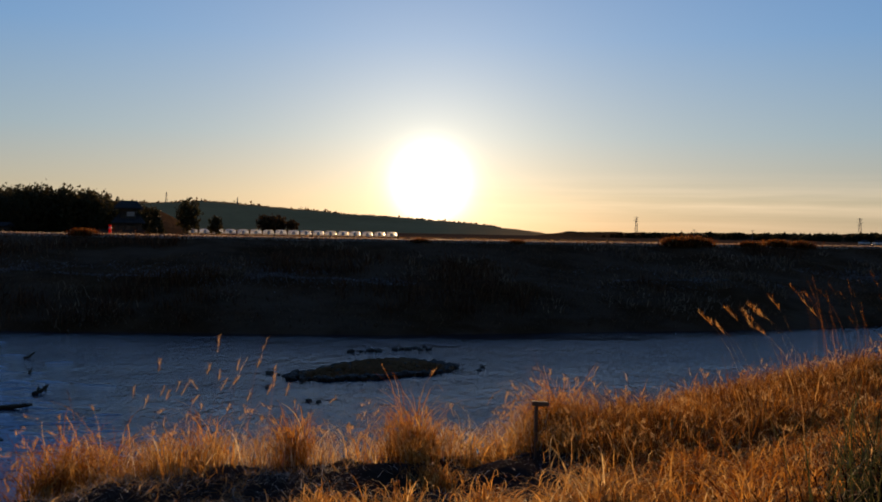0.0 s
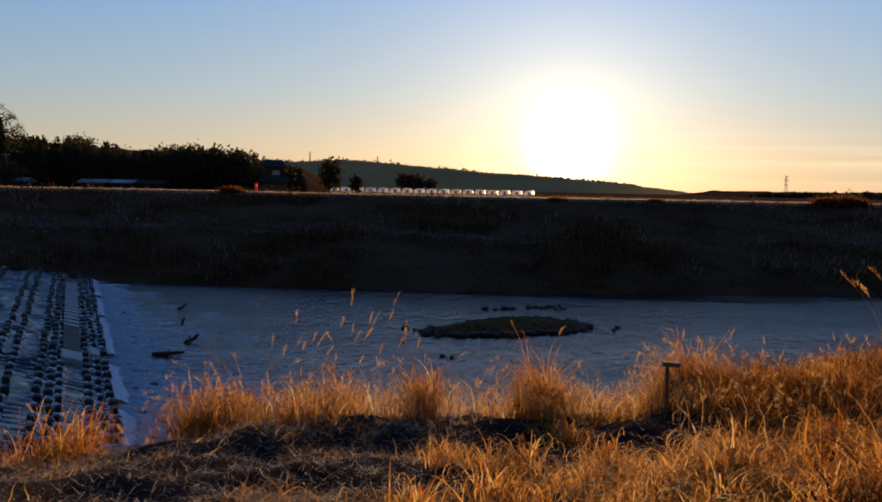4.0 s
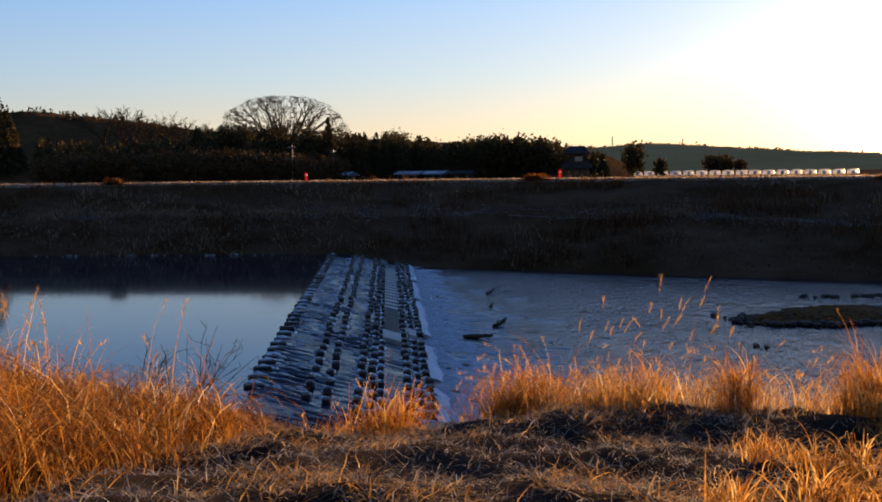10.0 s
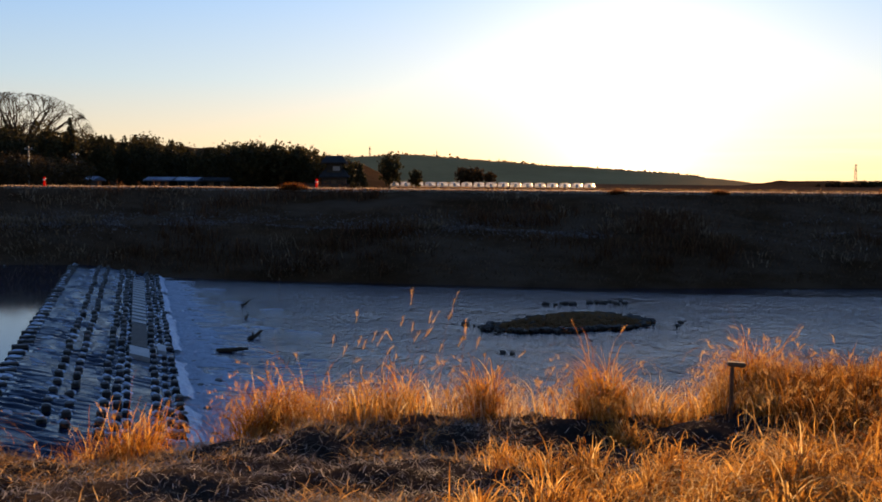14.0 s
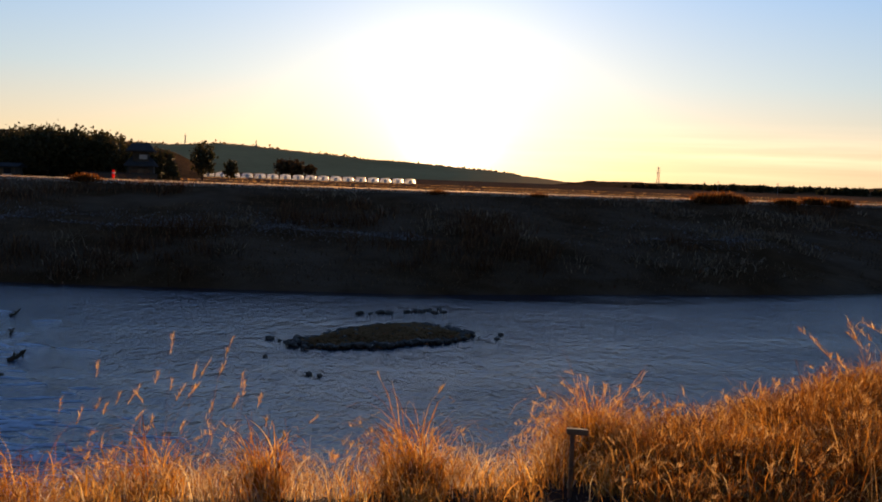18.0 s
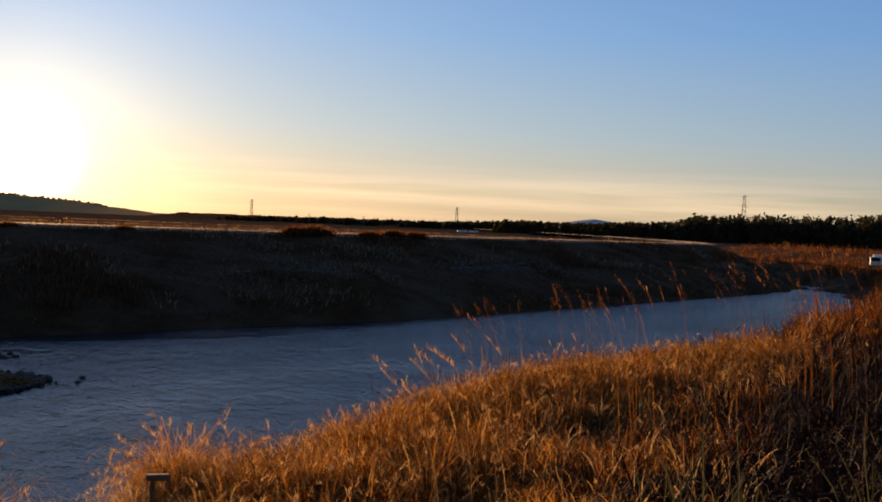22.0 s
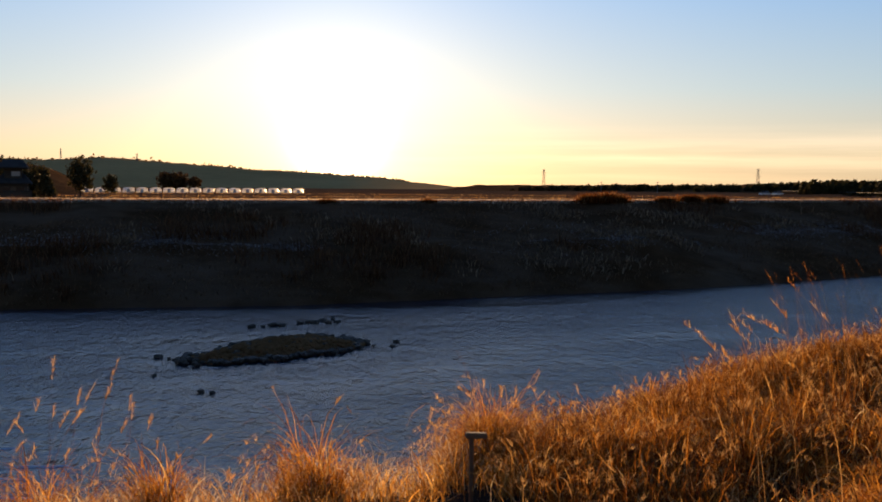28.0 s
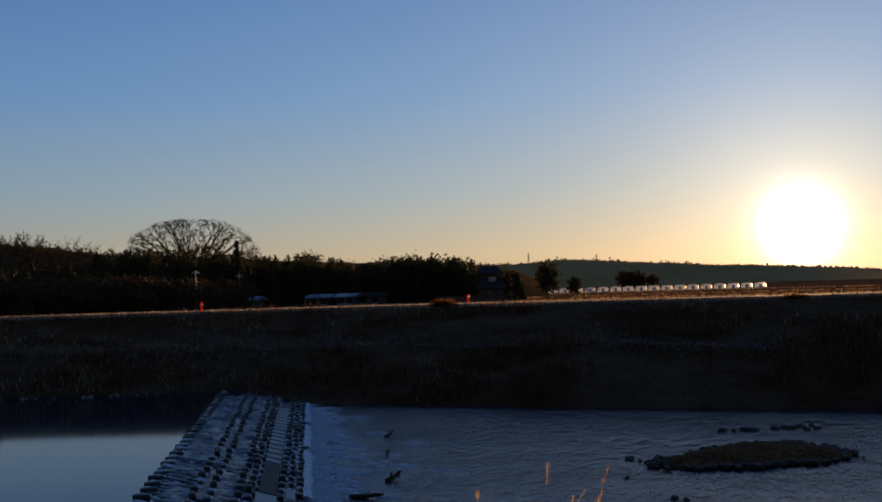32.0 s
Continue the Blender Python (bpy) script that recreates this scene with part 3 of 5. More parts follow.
along = (WL1 - WL0)
yaw_w = math.atan2(along.y, along.x)
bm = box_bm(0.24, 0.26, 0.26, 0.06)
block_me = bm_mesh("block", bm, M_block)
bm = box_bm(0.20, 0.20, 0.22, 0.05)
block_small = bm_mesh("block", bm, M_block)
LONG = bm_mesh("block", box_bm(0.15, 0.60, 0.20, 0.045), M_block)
ROWS = [(0.0, 1.1, 2), (0.30, 1.25, 0), (0.40, 1.25, 0), (0.57, 1.2, 0), (0.64, 1.2, 0), (0.69, 1.2, 1), (0.85, 1.2, 0), (0.91, 1.25, 1), (0.97, 1.1, 0)]
length = along.length
rest_v, rest_f, rb = [], [], 0
gap_v, gap_f = [], []
bv = np.array([v.co for v in block_me.vertices])
for u, gap, small in ROWS:
    n = int(length / gap)
    for k in range(n):
        v = (k + (0.5 if small != 1 else 0.0)) / n
        if 0.93 < u and 0.30 < v < 0.33:
            continue
        p = weir_point(u, v)
        jit = rng.normal(0, 0.03, 3)
        m = Matrix.Translation((p.x + jit[0], p.y + jit[1], p.z - 0.04 - (0.06 if small == 2 else 0) + jit[2])) @ Matrix.Rotation(yaw_w + jit[0] * 3, 4, "Z")
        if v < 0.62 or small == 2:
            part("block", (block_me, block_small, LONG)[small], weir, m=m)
        else:
            rest_v.append(bv @ np.array(m.to_3x3()).T + np.array(m.translation))
            rest_f += [[i + rb for i in f.vertices] for f in block_me.polygons]
            rb += len(bv)
        # water heaps up white in the gap behind each block
        half_u = 0.035 if small != 2 else 0.05
        a, b = weir_point(u - half_u, v + 0.5 / n), weir_point(u + half_u, v + 0.5 / n)
        c0 = len(gap_v)
        for e, tall_ in ((a, 0.0), (a.lerp(b, 0.3), 1.0), (a.lerp(b, 0.7), 0.8), (b, 0.0)):
            for o in (-0.26, 0.0, 0.26):
                gap_v.append((e.x + along.x / length * o * rng.uniform(0.6, 1.2), e.y + along.y / length * o * rng.uniform(0.6, 1.2), e.z - 0.115 + 0.10 * tall_ * (1.0 if o == 0 else 0.25) * rng.uniform(0.6, 1.3)))
        for i in range(3):
            for j in range(2):
                k0 = c0 + i * 3 + j
                gap_f.append((k0, k0 + 1, k0 + 4, k0 + 3))
tagged(part("white_water", mesh_np("white_water", gap_v, gap_f, M_foam, True), weir, "white water between the blocks"), kind="stuff")
me = bpy.data.meshes.new("far_blocks")
me.from_pydata(np.concatenate(rest_v).tolist(), [], rest_f)
me.materials.append(M_block)
tagged(part("far_blocks", me, weir), kind="stuff")


# ---- hills and far woods ----
def ridge(name, prof, dist, depth, material, label, jag=0.0, step=0.25):
    """A long hill from its skyline: (azimuth, elevation) pairs in degrees, at a distance; it falls towards and away from the river."""
    az = np.arange(prof[0][0], prof[-1][0] + 1e-6, step)
    el = np.interp(az, [p[0] for p in prof], [p[1] for p in prof])
    el = el + jag * (hash_noise(az * 10, az * 0, 7.0, 2) + 0.6 * hash_noise(az * 10, az * 0, 2.3, 9))
    a = np.radians(az)
    top = 0.4 + dist * np.tan(np.radians(el))
    rows_ = []
    for off, f in ((-depth, 0.0), (-depth * 0.55, 0.45), (-depth * 0.2, 0.86), (0, 1.0), (depth * 0.5, 0.7), (depth, 0.0)):
        r = dist + off
        z = -2.2 + (top + 2.2) * f + (0 if f in (0, 1) else 1) * 0.06 * (top + 2) * hash_noise(az * 5, az * 0 + off, 6.0, 4)
        rows_.append(np.stack([r * np.sin(a), r * np.cos(a), z], -1))
    V = np.concatenate(rows_)
    n = len(az)
    F = np.concatenate([np.stack([np.arange(n - 1) + k * n, np.arange(n - 1) + 1 + k * n, np.arange(n - 1) + 1 + (k + 1) * n, np.arange(n - 1) + (k + 1) * n], -1) for k in range(5)])
    tagged(new(name, mesh_np(name, V, F, material, True)), label, "hill", kind="structure")
    return az, el


HILL_L = [(-75, 3.0), (-52, 3.6), (-46, 3.5), (-42, 3.1), (-38, 2.6), (-33, 2.3), (-28, 2.0), (-24, 1.8), (-18, 1.6), (-14, 1.0), (-12, 0.2)]
HILL_M = [(-26, 1.2), (-18, 1.4), (-13.5, 1.35), (-11.2, 1.55), (-8, 1.35), (-5, 1.12), (-2, 0.88), (0.4, 0.80), (3, 0.62), (5.5, 0.45), (7.5, 0.2), (9.5, 0.0), (11.0, -0.3)]
HILL_R = [(8.5, -0.3), (11, 0.08), (20, 0.14), (25, 0.16), (28, 0.26), (31, 0.38), (36, 0.4), (40.5, 0.5), (42, 0.95), (50, 1.0), (58, 1.1), (80, 1.5)]
ridge("hill_left", HILL_L, 330, 90, M_hill, "wooded brown hill behind the far bank", 0.12)
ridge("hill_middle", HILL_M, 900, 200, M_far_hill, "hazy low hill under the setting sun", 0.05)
ridge("hill_right", HILL_R, 700, 150, M_hill, "low dark wooded ridge on the horizon", 0.06)
ridge("mountain", [(33, 0.2), (35, 0.62), (36, 0.74), (36.6, 0.66), (38, 0.5), (40, 0.2)], 3200, 300, M_snow, "faint snow-covered mountain on the horizon", 0.02)


def cone_leaves(h, r, count, size):
    """A conifer's crown: whorls of drooping sprays, ragged at the rim."""
    f = 1 - np.sqrt(rng.random(count))
    a = rng.uniform(0, 6.28, count)
    lump = 1 + 0.16 * np.sin(5 * a + 17 * f) + 0.12 * np.sin(11 * a - 31 * f)
    rad = r * (1 - f) ** 0.85 * (0.3 + 0.7 * rng.random(count) ** 0.5) * lump
    p = np.stack([np.cos(a) * rad, np.sin(a) * rad, h * (0.08 + 0.92 * f) - 0.25 * rad], -1)
    return quads(p, size)


def dome_leaves(h, r, count, size):
    """A round crown of clumps with an uneven outline."""
    d = rng.normal(0, 1, (count, 3))
    d /= np.linalg.norm(d, axis=1, keepdims=True)
    s1, s2 = rng.uniform(0, 6.28, 2)
    lump = 1 + 0.16 * np.sin(4 * d[:, 0] * 2 + s1) * np.cos(5 * d[:, 2] + s2) + 0.14 * np.sin(9 * d[:, 1] + 7 * d[:, 2] + s1)
    p = d * (rng.random((count, 1)) ** 0.45) * lump[:, None] * (r, r, h * 0.45)
    p[:, 2] += h * 0.56
    return quads(p, size)


def quads(p, size):
    count = len(p)
    a, b = rng.normal(0, 1, (count, 3)), rng.normal(0, 1, (count, 3))
    a /= np.linalg.norm(a, axis=1, keepdims=True)
    b = np.cross(a, b)
    b /= np.linalg.norm(b, axis=1, keepdims=True)
    s = size * rng.uniform(0.5, 1.4, (count, 1))
    return np.stack([p - a * s, p - b * s * 0.6, p + a * s, p + b * s * 0.6], 1).reshape(-1, 3), np.arange(count * 4).reshape(-1, 4)


def polar(az, dist):
    return dist * math.sin(radians(az)), dist * math.cos(radians(az))


def woods(name, spec, label, material, leaves=220):
    """A belt of far trees nobody could count, as one mesh: (azimuth, elevation of the tops, distance, kind) along a line."""
    pairs = []
    for az, el, dist, kind in spec:
        x, y = polar(az, dist)
        top = 0.35 + dist * math.tan(radians(el))
        h = min(max(2.5, top + 2.0), 0.024 * dist + 4.0)
        V, F = (cone_leaves if kind == "c" else dome_leaves)(h, h * (0.2 if kind == "c" else 0.36) + 0.7, leaves, max(0.2, dist * (0.0021 if leaves < 300 else 0.0014)))
        pairs.append((V + (x, y, top - h), F))
    V, F = join_np(*pairs)
    return tagged(new(name, mesh_np(name, V, F, material)), label, "trees", kind="stuff")


def belt(a0, a1, n, prof, dist, spread_d, pc, low=0.25):
    out_ = []
    for i in range(n):
        az = rng.uniform(a0, a1)
        el = np.interp(az, [p[0] for p in prof], [p[1] for p in prof])
        out_.append((az, el * 1.0 - rng.random() ** 2 * low, dist + rng.uniform(-spread_d, spread_d), "c" if rng.random() < pc else "r"))
    return out_


W1 = [(-47, 2.2), (-43, 1.9), (-39, 2.3), (-37, 2.9), (-34, 3.0), (-31, 2.7), (-29, 2.4), (-26.6, 2.5), (-24.6, 2.2), (-24, 1.8), (-22, 2.0), (-20, 2.2), (-17, 1.95), (-15, 1.4), (-13.5, 1.0)]
woods("woods", belt(-47, -13.5, 300, W1, 215, 25, 0.8, 0.8), "belt of dark evergreen trees behind the far levee", M_leaf, 950)
woods("woods", belt(-47, -29, 90, [(-47, 1.2), (-38, 1.5), (-29, 1.0)], 160, 12, 0.15, 0.8), "lower brown thicket along the foot of the hill", M_leaf_far, 900)
woods("woods", belt(-75, -36, 150, [(a, e + 0.28) for a, e in HILL_L], 328, 12, 0.7, 0.25), "trees along the hill's crest", M_leaf, 560)
woods("woods", belt(13.2, 15.4, 14, [(13, 0.0), (15.5, 0.0)], 560, 10, 0.3, 0.12) + belt(15.6, 19, 10, [(15, -0.15), (19, -0.15)], 580, 10, 0.3, 0.15), "small dark grove out in the fields", M_leaf_far)
woods("woods", belt(-7.8, -5.6, 9, [(-8, 0.7), (-5.5, 0.75)], 420, 10, 0.2, 0.25), "dark grove before the hazy hill", M_leaf_far)
W2 = [(25, 0.1), (28, 0.3), (31, 0.5), (36, 0.55), (40.5, 0.85), (42, 1.25), (46, 1.4), (48, 1.4), (52, 1.7), (55, 1.65), (58, 1.8), (75, 2.2)]
woods("woods", belt(30, 75, 700, W2, 420, 30, 0.8, 0.45), "dark conifer wood along the ridge", M_leaf)
woods("woods", belt(15.5, 42, 330, [(15.5, 0.05), (20, 0.16), (27, 0.2), (31, 0.46), (36, 0.5), (42, 0.85)], 600, 40, 0.6, 0.3), "thin dark wood across the fields", M_leaf)
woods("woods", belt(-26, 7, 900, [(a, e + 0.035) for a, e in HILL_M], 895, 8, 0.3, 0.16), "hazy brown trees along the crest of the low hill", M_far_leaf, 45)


# ---- grass and reeds on the near bank ----
def scatter(n, x0, x1, n0, n1, keep=None):
    """Points on the near bank: along the river and by distance from its edge."""
    x = rng.uniform(x0, x1, n)
    d = rng.uniform(n0, n1, n)
    y = near_w(x) - d
    if keep is not None:
        k = keep(x, y, d)
        x, y = x[k], y[k]
    return np.stack([x, y, ground_z(x, y) - 0.03], -1)


def plumes(P, label):
    """Feathery heads on the last part of the given stems."""
    n = len(P)
    if not n:
        return
    tip, before = P[:, -1], P[:, -2]
    d = tip - before
    f = 16
    s = rng.random((n, f, 1))
    base = (before[:, None] + d[:, None] * s * 1.05).reshape(-1, 3)
    way = np.arctan2(d[:, 1], d[:, 0])
    az = np.repeat(way, f) + rng.normal(0, 0.9, n * f)
    V, F, _ = ribbons(base, rng.uniform(0.05, 0.12, n * f), az, rng.uniform(0.1, 0.6, n * f), rng.uniform(0.6, 1.6, n * f), rng.uniform(0.006, 0.012, n * f), 2, 1.2)
    tagged(new("plumes", mesh_np("plumes", V, F, M_plume)), "pale feathery seed heads on dry reed stems", "grass", kind="stuff")


def clumps(name, centres, per, hmin, hmax, label, material, radius=0.22, width=0.016, seg=5, droop=(0.3, 2.6), plume=0.04, upright=0.25, hook=0.5, curl=2.7):
    """Reeds growing in clumps: each clump leans its own way and has its own height."""
    c = len(centres)
    idx = np.repeat(np.arange(c), per)
    m = len(idx)
    ch, caz = rng.uniform(hmin, hmax, c), rng.uniform(0, 6.28, c)
    off = rng.normal(0, 1, (m, 2)) * radius * rng.uniform(0.6, 1.4, c)[idx][:, None]
    x, y = centres[idx, 0] + off[:, 0], centres[idx, 1] + off[:, 1]
    p = np.stack([x, y, ground_z(x, y) - 0.03], -1)
    h = ch[idx] * rng.uniform(0.45, 1.1, m)
    az = np.where(rng.random(m) < 0.55, caz[idx] + rng.normal(0, 0.7, m), np.arctan2(off[:, 1], off[:, 0]) + rng.normal(0, 0.5, m))
    hooked = rng.random(m) < hook
    th1 = np.where(hooked, rng.uniform(2.5, 4.0, m), rng.uniform(*droop, m))
    V, F, P = ribbons(p, h, az, np.abs(rng.normal(0, upright, m)), th1, width * rng.uniform(0.5, 1.7, m), seg, np.where(hooked, curl, 1.9)[:, None], 0.012)
    o = tagged(new(name, mesh_np(name, V, F, material)), label, "grass", kind="stuff")
    if plume:
        plumes(P[rng.random(m) < plume], label)
    return o


M_reed_mid = blades("rust_reed", ((0.0, (0.05, 0.014, 0.003)), (0.5, (0.24, 0.085, 0.013)), (0.9, (0.46, 0.19, 0.034)), (1.0, (0.75, 0.44, 0.15))), 0.55)


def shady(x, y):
    """Where the bank's shade is painted in, by near-black weeds instead of reeds."""
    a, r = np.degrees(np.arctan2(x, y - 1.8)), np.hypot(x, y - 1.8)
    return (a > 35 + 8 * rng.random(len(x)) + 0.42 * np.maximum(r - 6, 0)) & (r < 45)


edge = scatter(900, -5.9, 4.0, 0.9, 3.6, lambda x, y, d: hash_noise(x, y * 0.25, 0.9, 24) + 0.4 * hash_noise(x, y, 0.45, 21) > 0.2)
clumps("reeds", edge, 46, 0.9, 2.2, "orange dry reeds along the water's edge", M_reed, 0.16, 0.011, plume=0.2, droop=(0.6, 3.0), upright=0.12, seg=9, hook=0.75, curl=2.1)
edge2 = scatter(120, -11.6, -5.9, 1.6, 3.6, lambda x, y, d: (np.degrees(np.arctan2(x, y + 2)) > -30.5) & (np.degrees(np.arctan2(x, y + 2)) < -25.0) | (rng.random(len(x)) < 0.05))
edge2 = edge2[hash_noise(edge2[:, 0], edge2[:, 1], 0.8, 29) > -0.02]
clumps("reeds", edge2, 44, 0.8, 1.7, "orange dry reeds at the near end of the weir", M_reed, 0.2, 0.013, seg=8, plume=0.08, droop=(0.2, 2.6), hook=0.7, curl=2.1)
right = scatter(1500, 3.4, 30, 0.6, 9.0, lambda x, y, d: (~shady(x, y)) & (rng.random(len(x)) < np.clip(1.4 - x / 30, 0.35, 1)) & ((d > 2.2) | (hash_noise(x, y, 0.9, 26) > 0.05)))
clumps("reeds", right, 30, 0.7, 1.35, "orange dry reeds on the sloping bank", M_reed_mid, 0.24, 0.014, plume=0.09, upright=0.16, seg=7, hook=0.6)
right2 = scatter(1500, 3.2, 32, 8.0, 22.0, lambda x, y, d: (x * x + (y - 1) ** 2 > 14) & (hash_noise(x, y, 1.5, 25) > -0.3) & (~shady(x, y)) & ((y > 2.5 + 0.8 * x) | (x > 11) | (rng.random(len(x)) < 0.3)))
clumps("reeds", right2, 26, 0.5, 1.05, "red-brown dry grass up the bank", M_reed_red, 0.24, 0.019, droop=(0.6, 3.2), plume=0.015, seg=6)
farr = scatter(3600, 28, 175, 0.5, 34, lambda x, y, d: rng.random(len(x)) < np.where(d < 9, 1.0, 0.5))
clumps("reeds", farr, 9, 1.2, 2.3, "dry reeds along the bank downstream", M_reed_red, 0.6, 0.06, seg=3, plume=0.02)
left = scatter(620, -21, -7.6, 6.0, 14.0, lambda x, y, d: (x < -8.6 - 0.12 * (y - 7)) & (hash_noise(x, y, 2.2, 23) > -0.42))
for left_, m_ in ((left[::2], M_reed), (left[1::2], M_reed_mid)):
    taller = 0.75 * np.clip((-np.degrees(np.arctan2(left_[:, 0], left_[:, 1] + 2)) - 45) / 14, 0, 1)
    clumps("reeds", left_, 60, 1.15 + taller * 1.5, 2.25 + taller * 1.7, "tall clump of orange dry reeds on the near bank", m_, 0.26, 0.012, seg=10, plume=0.05, hook=0.97, curl=1.35, upright=0.15)
heads = scatter(46, -19, -9.5, 6.5, 13.0, lambda x, y, d: x < -9.2 - 0.12 * (y - 7))
clumps("tall_reeds", heads, 5, 1.9, 2.6, "tall plumed stems rising out of the reed clump", M_straw, 0.2, 0.012, seg=8, droop=(0.3, 1.2), plume=0.9, upright=0.12, hook=0.2)
pale = scatter(190, 2.6, 14, 6, 19, lambda x, y, d: (x * x + (y - 1) ** 2 > 10) & (~shady(x, y) | (rng.random(len(x)) < 0.35)))
clumps("pale_stems", pale, 9, 0.7, 1.3, "pale bent stems standing out of the red-brown grass", M_straw, 0.3, 0.016, seg=7, droop=(1.0, 3.0), plume=0.06, upright=0.3)
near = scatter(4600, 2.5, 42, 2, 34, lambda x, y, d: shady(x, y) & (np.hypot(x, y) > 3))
clumps("shade_weeds", near, 34, 0.5, 1.3, "red-brown dead weeds coloured near-black for the bank's shade", M_shade_weed, 0.3, 0.018, droop=(0.4, 2.6), plume=0.0, upright=0.4)
for pts_, nm in ((scatter(150, -6.5, 3.5, 1.0, 4.2), "edge"), (scatter(560, -21, -8.2, 6.0, 13.5, lambda x, y, d: x < -8.6 - 0.12 * (y - 7)), "clump"), (scatter(500, 3.0, 24, 1.0, 13, lambda x, y, d: (x * x + (y - 1) ** 2 > 12) & ~shady(x, y)), "slope")):
    clumps("arching_leaves", pts_, 14, 0.7, 1.35, "pale golden leaves arching over among the reeds", M_gold, 0.25, 0.016, seg=7, droop=(1.6, 3.2), plume=0.0, upright=0.3, hook=0.7)
clumps("silvery_leaves", scatter(190, -5.6, 3.6, 0.9, 3.6), 10, 0.9, 1.45, "pale silvery leaves arching over the reeds at the water", M_pale_leaf, 0.22, 0.010, seg=9, droop=(1.8, 3.0), plume=0.0, upright=0.2, hook=0.5)
clumps("silvery_leaves", scatter(280, -20, -8.4, 6.0, 13.5, lambda x, y, d: x < -8.8 - 0.12 * (y - 7)), 10, 0.9, 1.9, "pale tips arching out of the tall reed clump", M_pale_leaf, 0.25, 0.011, seg=9, droop=(1.8, 3.2), plume=0.0, upright=0.3, hook=0.6)
# dark green-brown reeds and bare stems close to the path
dark = scatter(16, 4.2, 6.2, 13, 18)
clumps("dark_reeds", dark, 30, 1.2, 1.7, "dull green-brown reeds standing in the dry grass", M_dark_reed, 0.2, 0.014, droop=(0.1, 0.9), plume=0.0, upright=0.15)
# trampled straw
mat_pts = scatter(110000, -17, 9, 1.2, 25, lambda x, y, d: hash_noise(x, y, 1.4, 51) + 0.7 * hash_noise(x, y, 0.45, 52) + np.where((x < -4.5) & (d < 8), 0.16, -0.04) - 2.0 * shady(x, y) - 1.2 * ((x > -1.0 + 0.1 * np.abs(d - 8)) & (d < 17)) > 0.13)
n = len(mat_pts)
V, F, _ = ribbons(mat_pts, rng.uniform(0.14, 0.5, n), rng.uniform(0, 6.28, n), rng.uniform(0.5, 1.5, n), rng.uniform(1.2, 2.6, n), rng.uniform(0.010, 0.021, n), 4, 1.0, 0.02)
tagged(new("trampled_grass", mesh_np("trampled_grass", V, F, M_straw)), "flattened dead grass on the path by the river", "grass", kind="stuff")

low_pts = scatter(120000, -19, 10, 1.0, 25, lambda x, y, d: (~shady(x, y)) & ((x < -0.8) | (d > 17) | (rng.random(len(x)) < 0.25)))
n = len(low_pts)
low_pts[:, 2] += 0.03
V, F, _ = ribbons(low_pts, rng.uniform(0.06, 0.28, n), rng.uniform(0, 6.28, n), rng.uniform(0.4, 1.5, n), rng.uniform(1.0, 2.4, n), rng.uniform(0.007, 0.016, n), 3, 1.0, 0.02)
tagged(new("frosted_grass", mesh_np("frosted_grass", V, F, M_frost)), "short grey frosted dead grass on trodden ground", "grass", kind="stuff")


def tussock(h, count, material):
    """A tuft of drooping grass as one mesh round its root."""
    b = np.concatenate([rng.normal(0, 0.13, (count, 2)), np.zeros((count, 1))], 1)
    V, F, _ = ribbons(b, rng.uniform(0.5, 1.15, count) * h, rng.uniform(0, 6.28, count), rng.uniform(0.0, 0.7, count), rng.uniform(2.2, 4.3, count), rng.uniform(0.009, 0.022, count), 10, 2.6)
    return mesh_np("tussock", V, F, material)


kinds = [tussock(h, c, m_) for m_ in (M_gold, M_reed) for h, c in ((0.85, 120), (0.7, 105), (1.0, 130), (0.55, 95))]
by_path = [(a, r) for a in range(-6, 18, 3) for r in (9.2, 10.6, 12.0)]
by_path = np.array([((r + rng.uniform(-0.5, 0.5)) * math.sin(radians(a + rng.uniform(-1.3, 1.3))), -2 + (r + rng.uniform(-0.5, 0.5)) * math.cos(radians(a)), 0.0) for a, r in by_path])
by_path[:, 2] = ground_z(by_path[:, 0], by_path[:, 1]) - 0.03
spots = scatter(260, -1.6, 9.0, 4.2, 17, lambda x, y, d: (hash_noise(x, y, 1.7, 31) > -0.02) & ~((np.abs(x - 2.45) < 0.55) & (y > 12.6) & (y < 15.8)) & (x > -0.8 + 0.12 * np.abs(d - 8)) & (np.degrees(np.arctan2(x, y - 1.8)) < 36) & (x * x + (y - 1) ** 2 > 9))
for k, s in enumerate(np.concatenate([spots, by_path])):
    rusty = s[0] > 3.0 + rng.random()
    o = tagged(new("grass_tussock", kinds[k % 4 + 4 * rusty]), "drooping tussock of rusty orange grass on the bank" if rusty else "drooping tussock of pale dry grass on the bank", "grass", "tussocks on the near bank")
    o.matrix_world = Matrix.Translation(s) @ Matrix.Rotation(rng.uniform(0, 6.28), 4, "Z") @ Matrix.Diagonal((*[rng.uniform(0.85, 1.3) if k < len(spots) else rng.uniform(0.75, 1.05)] * 3, 1))
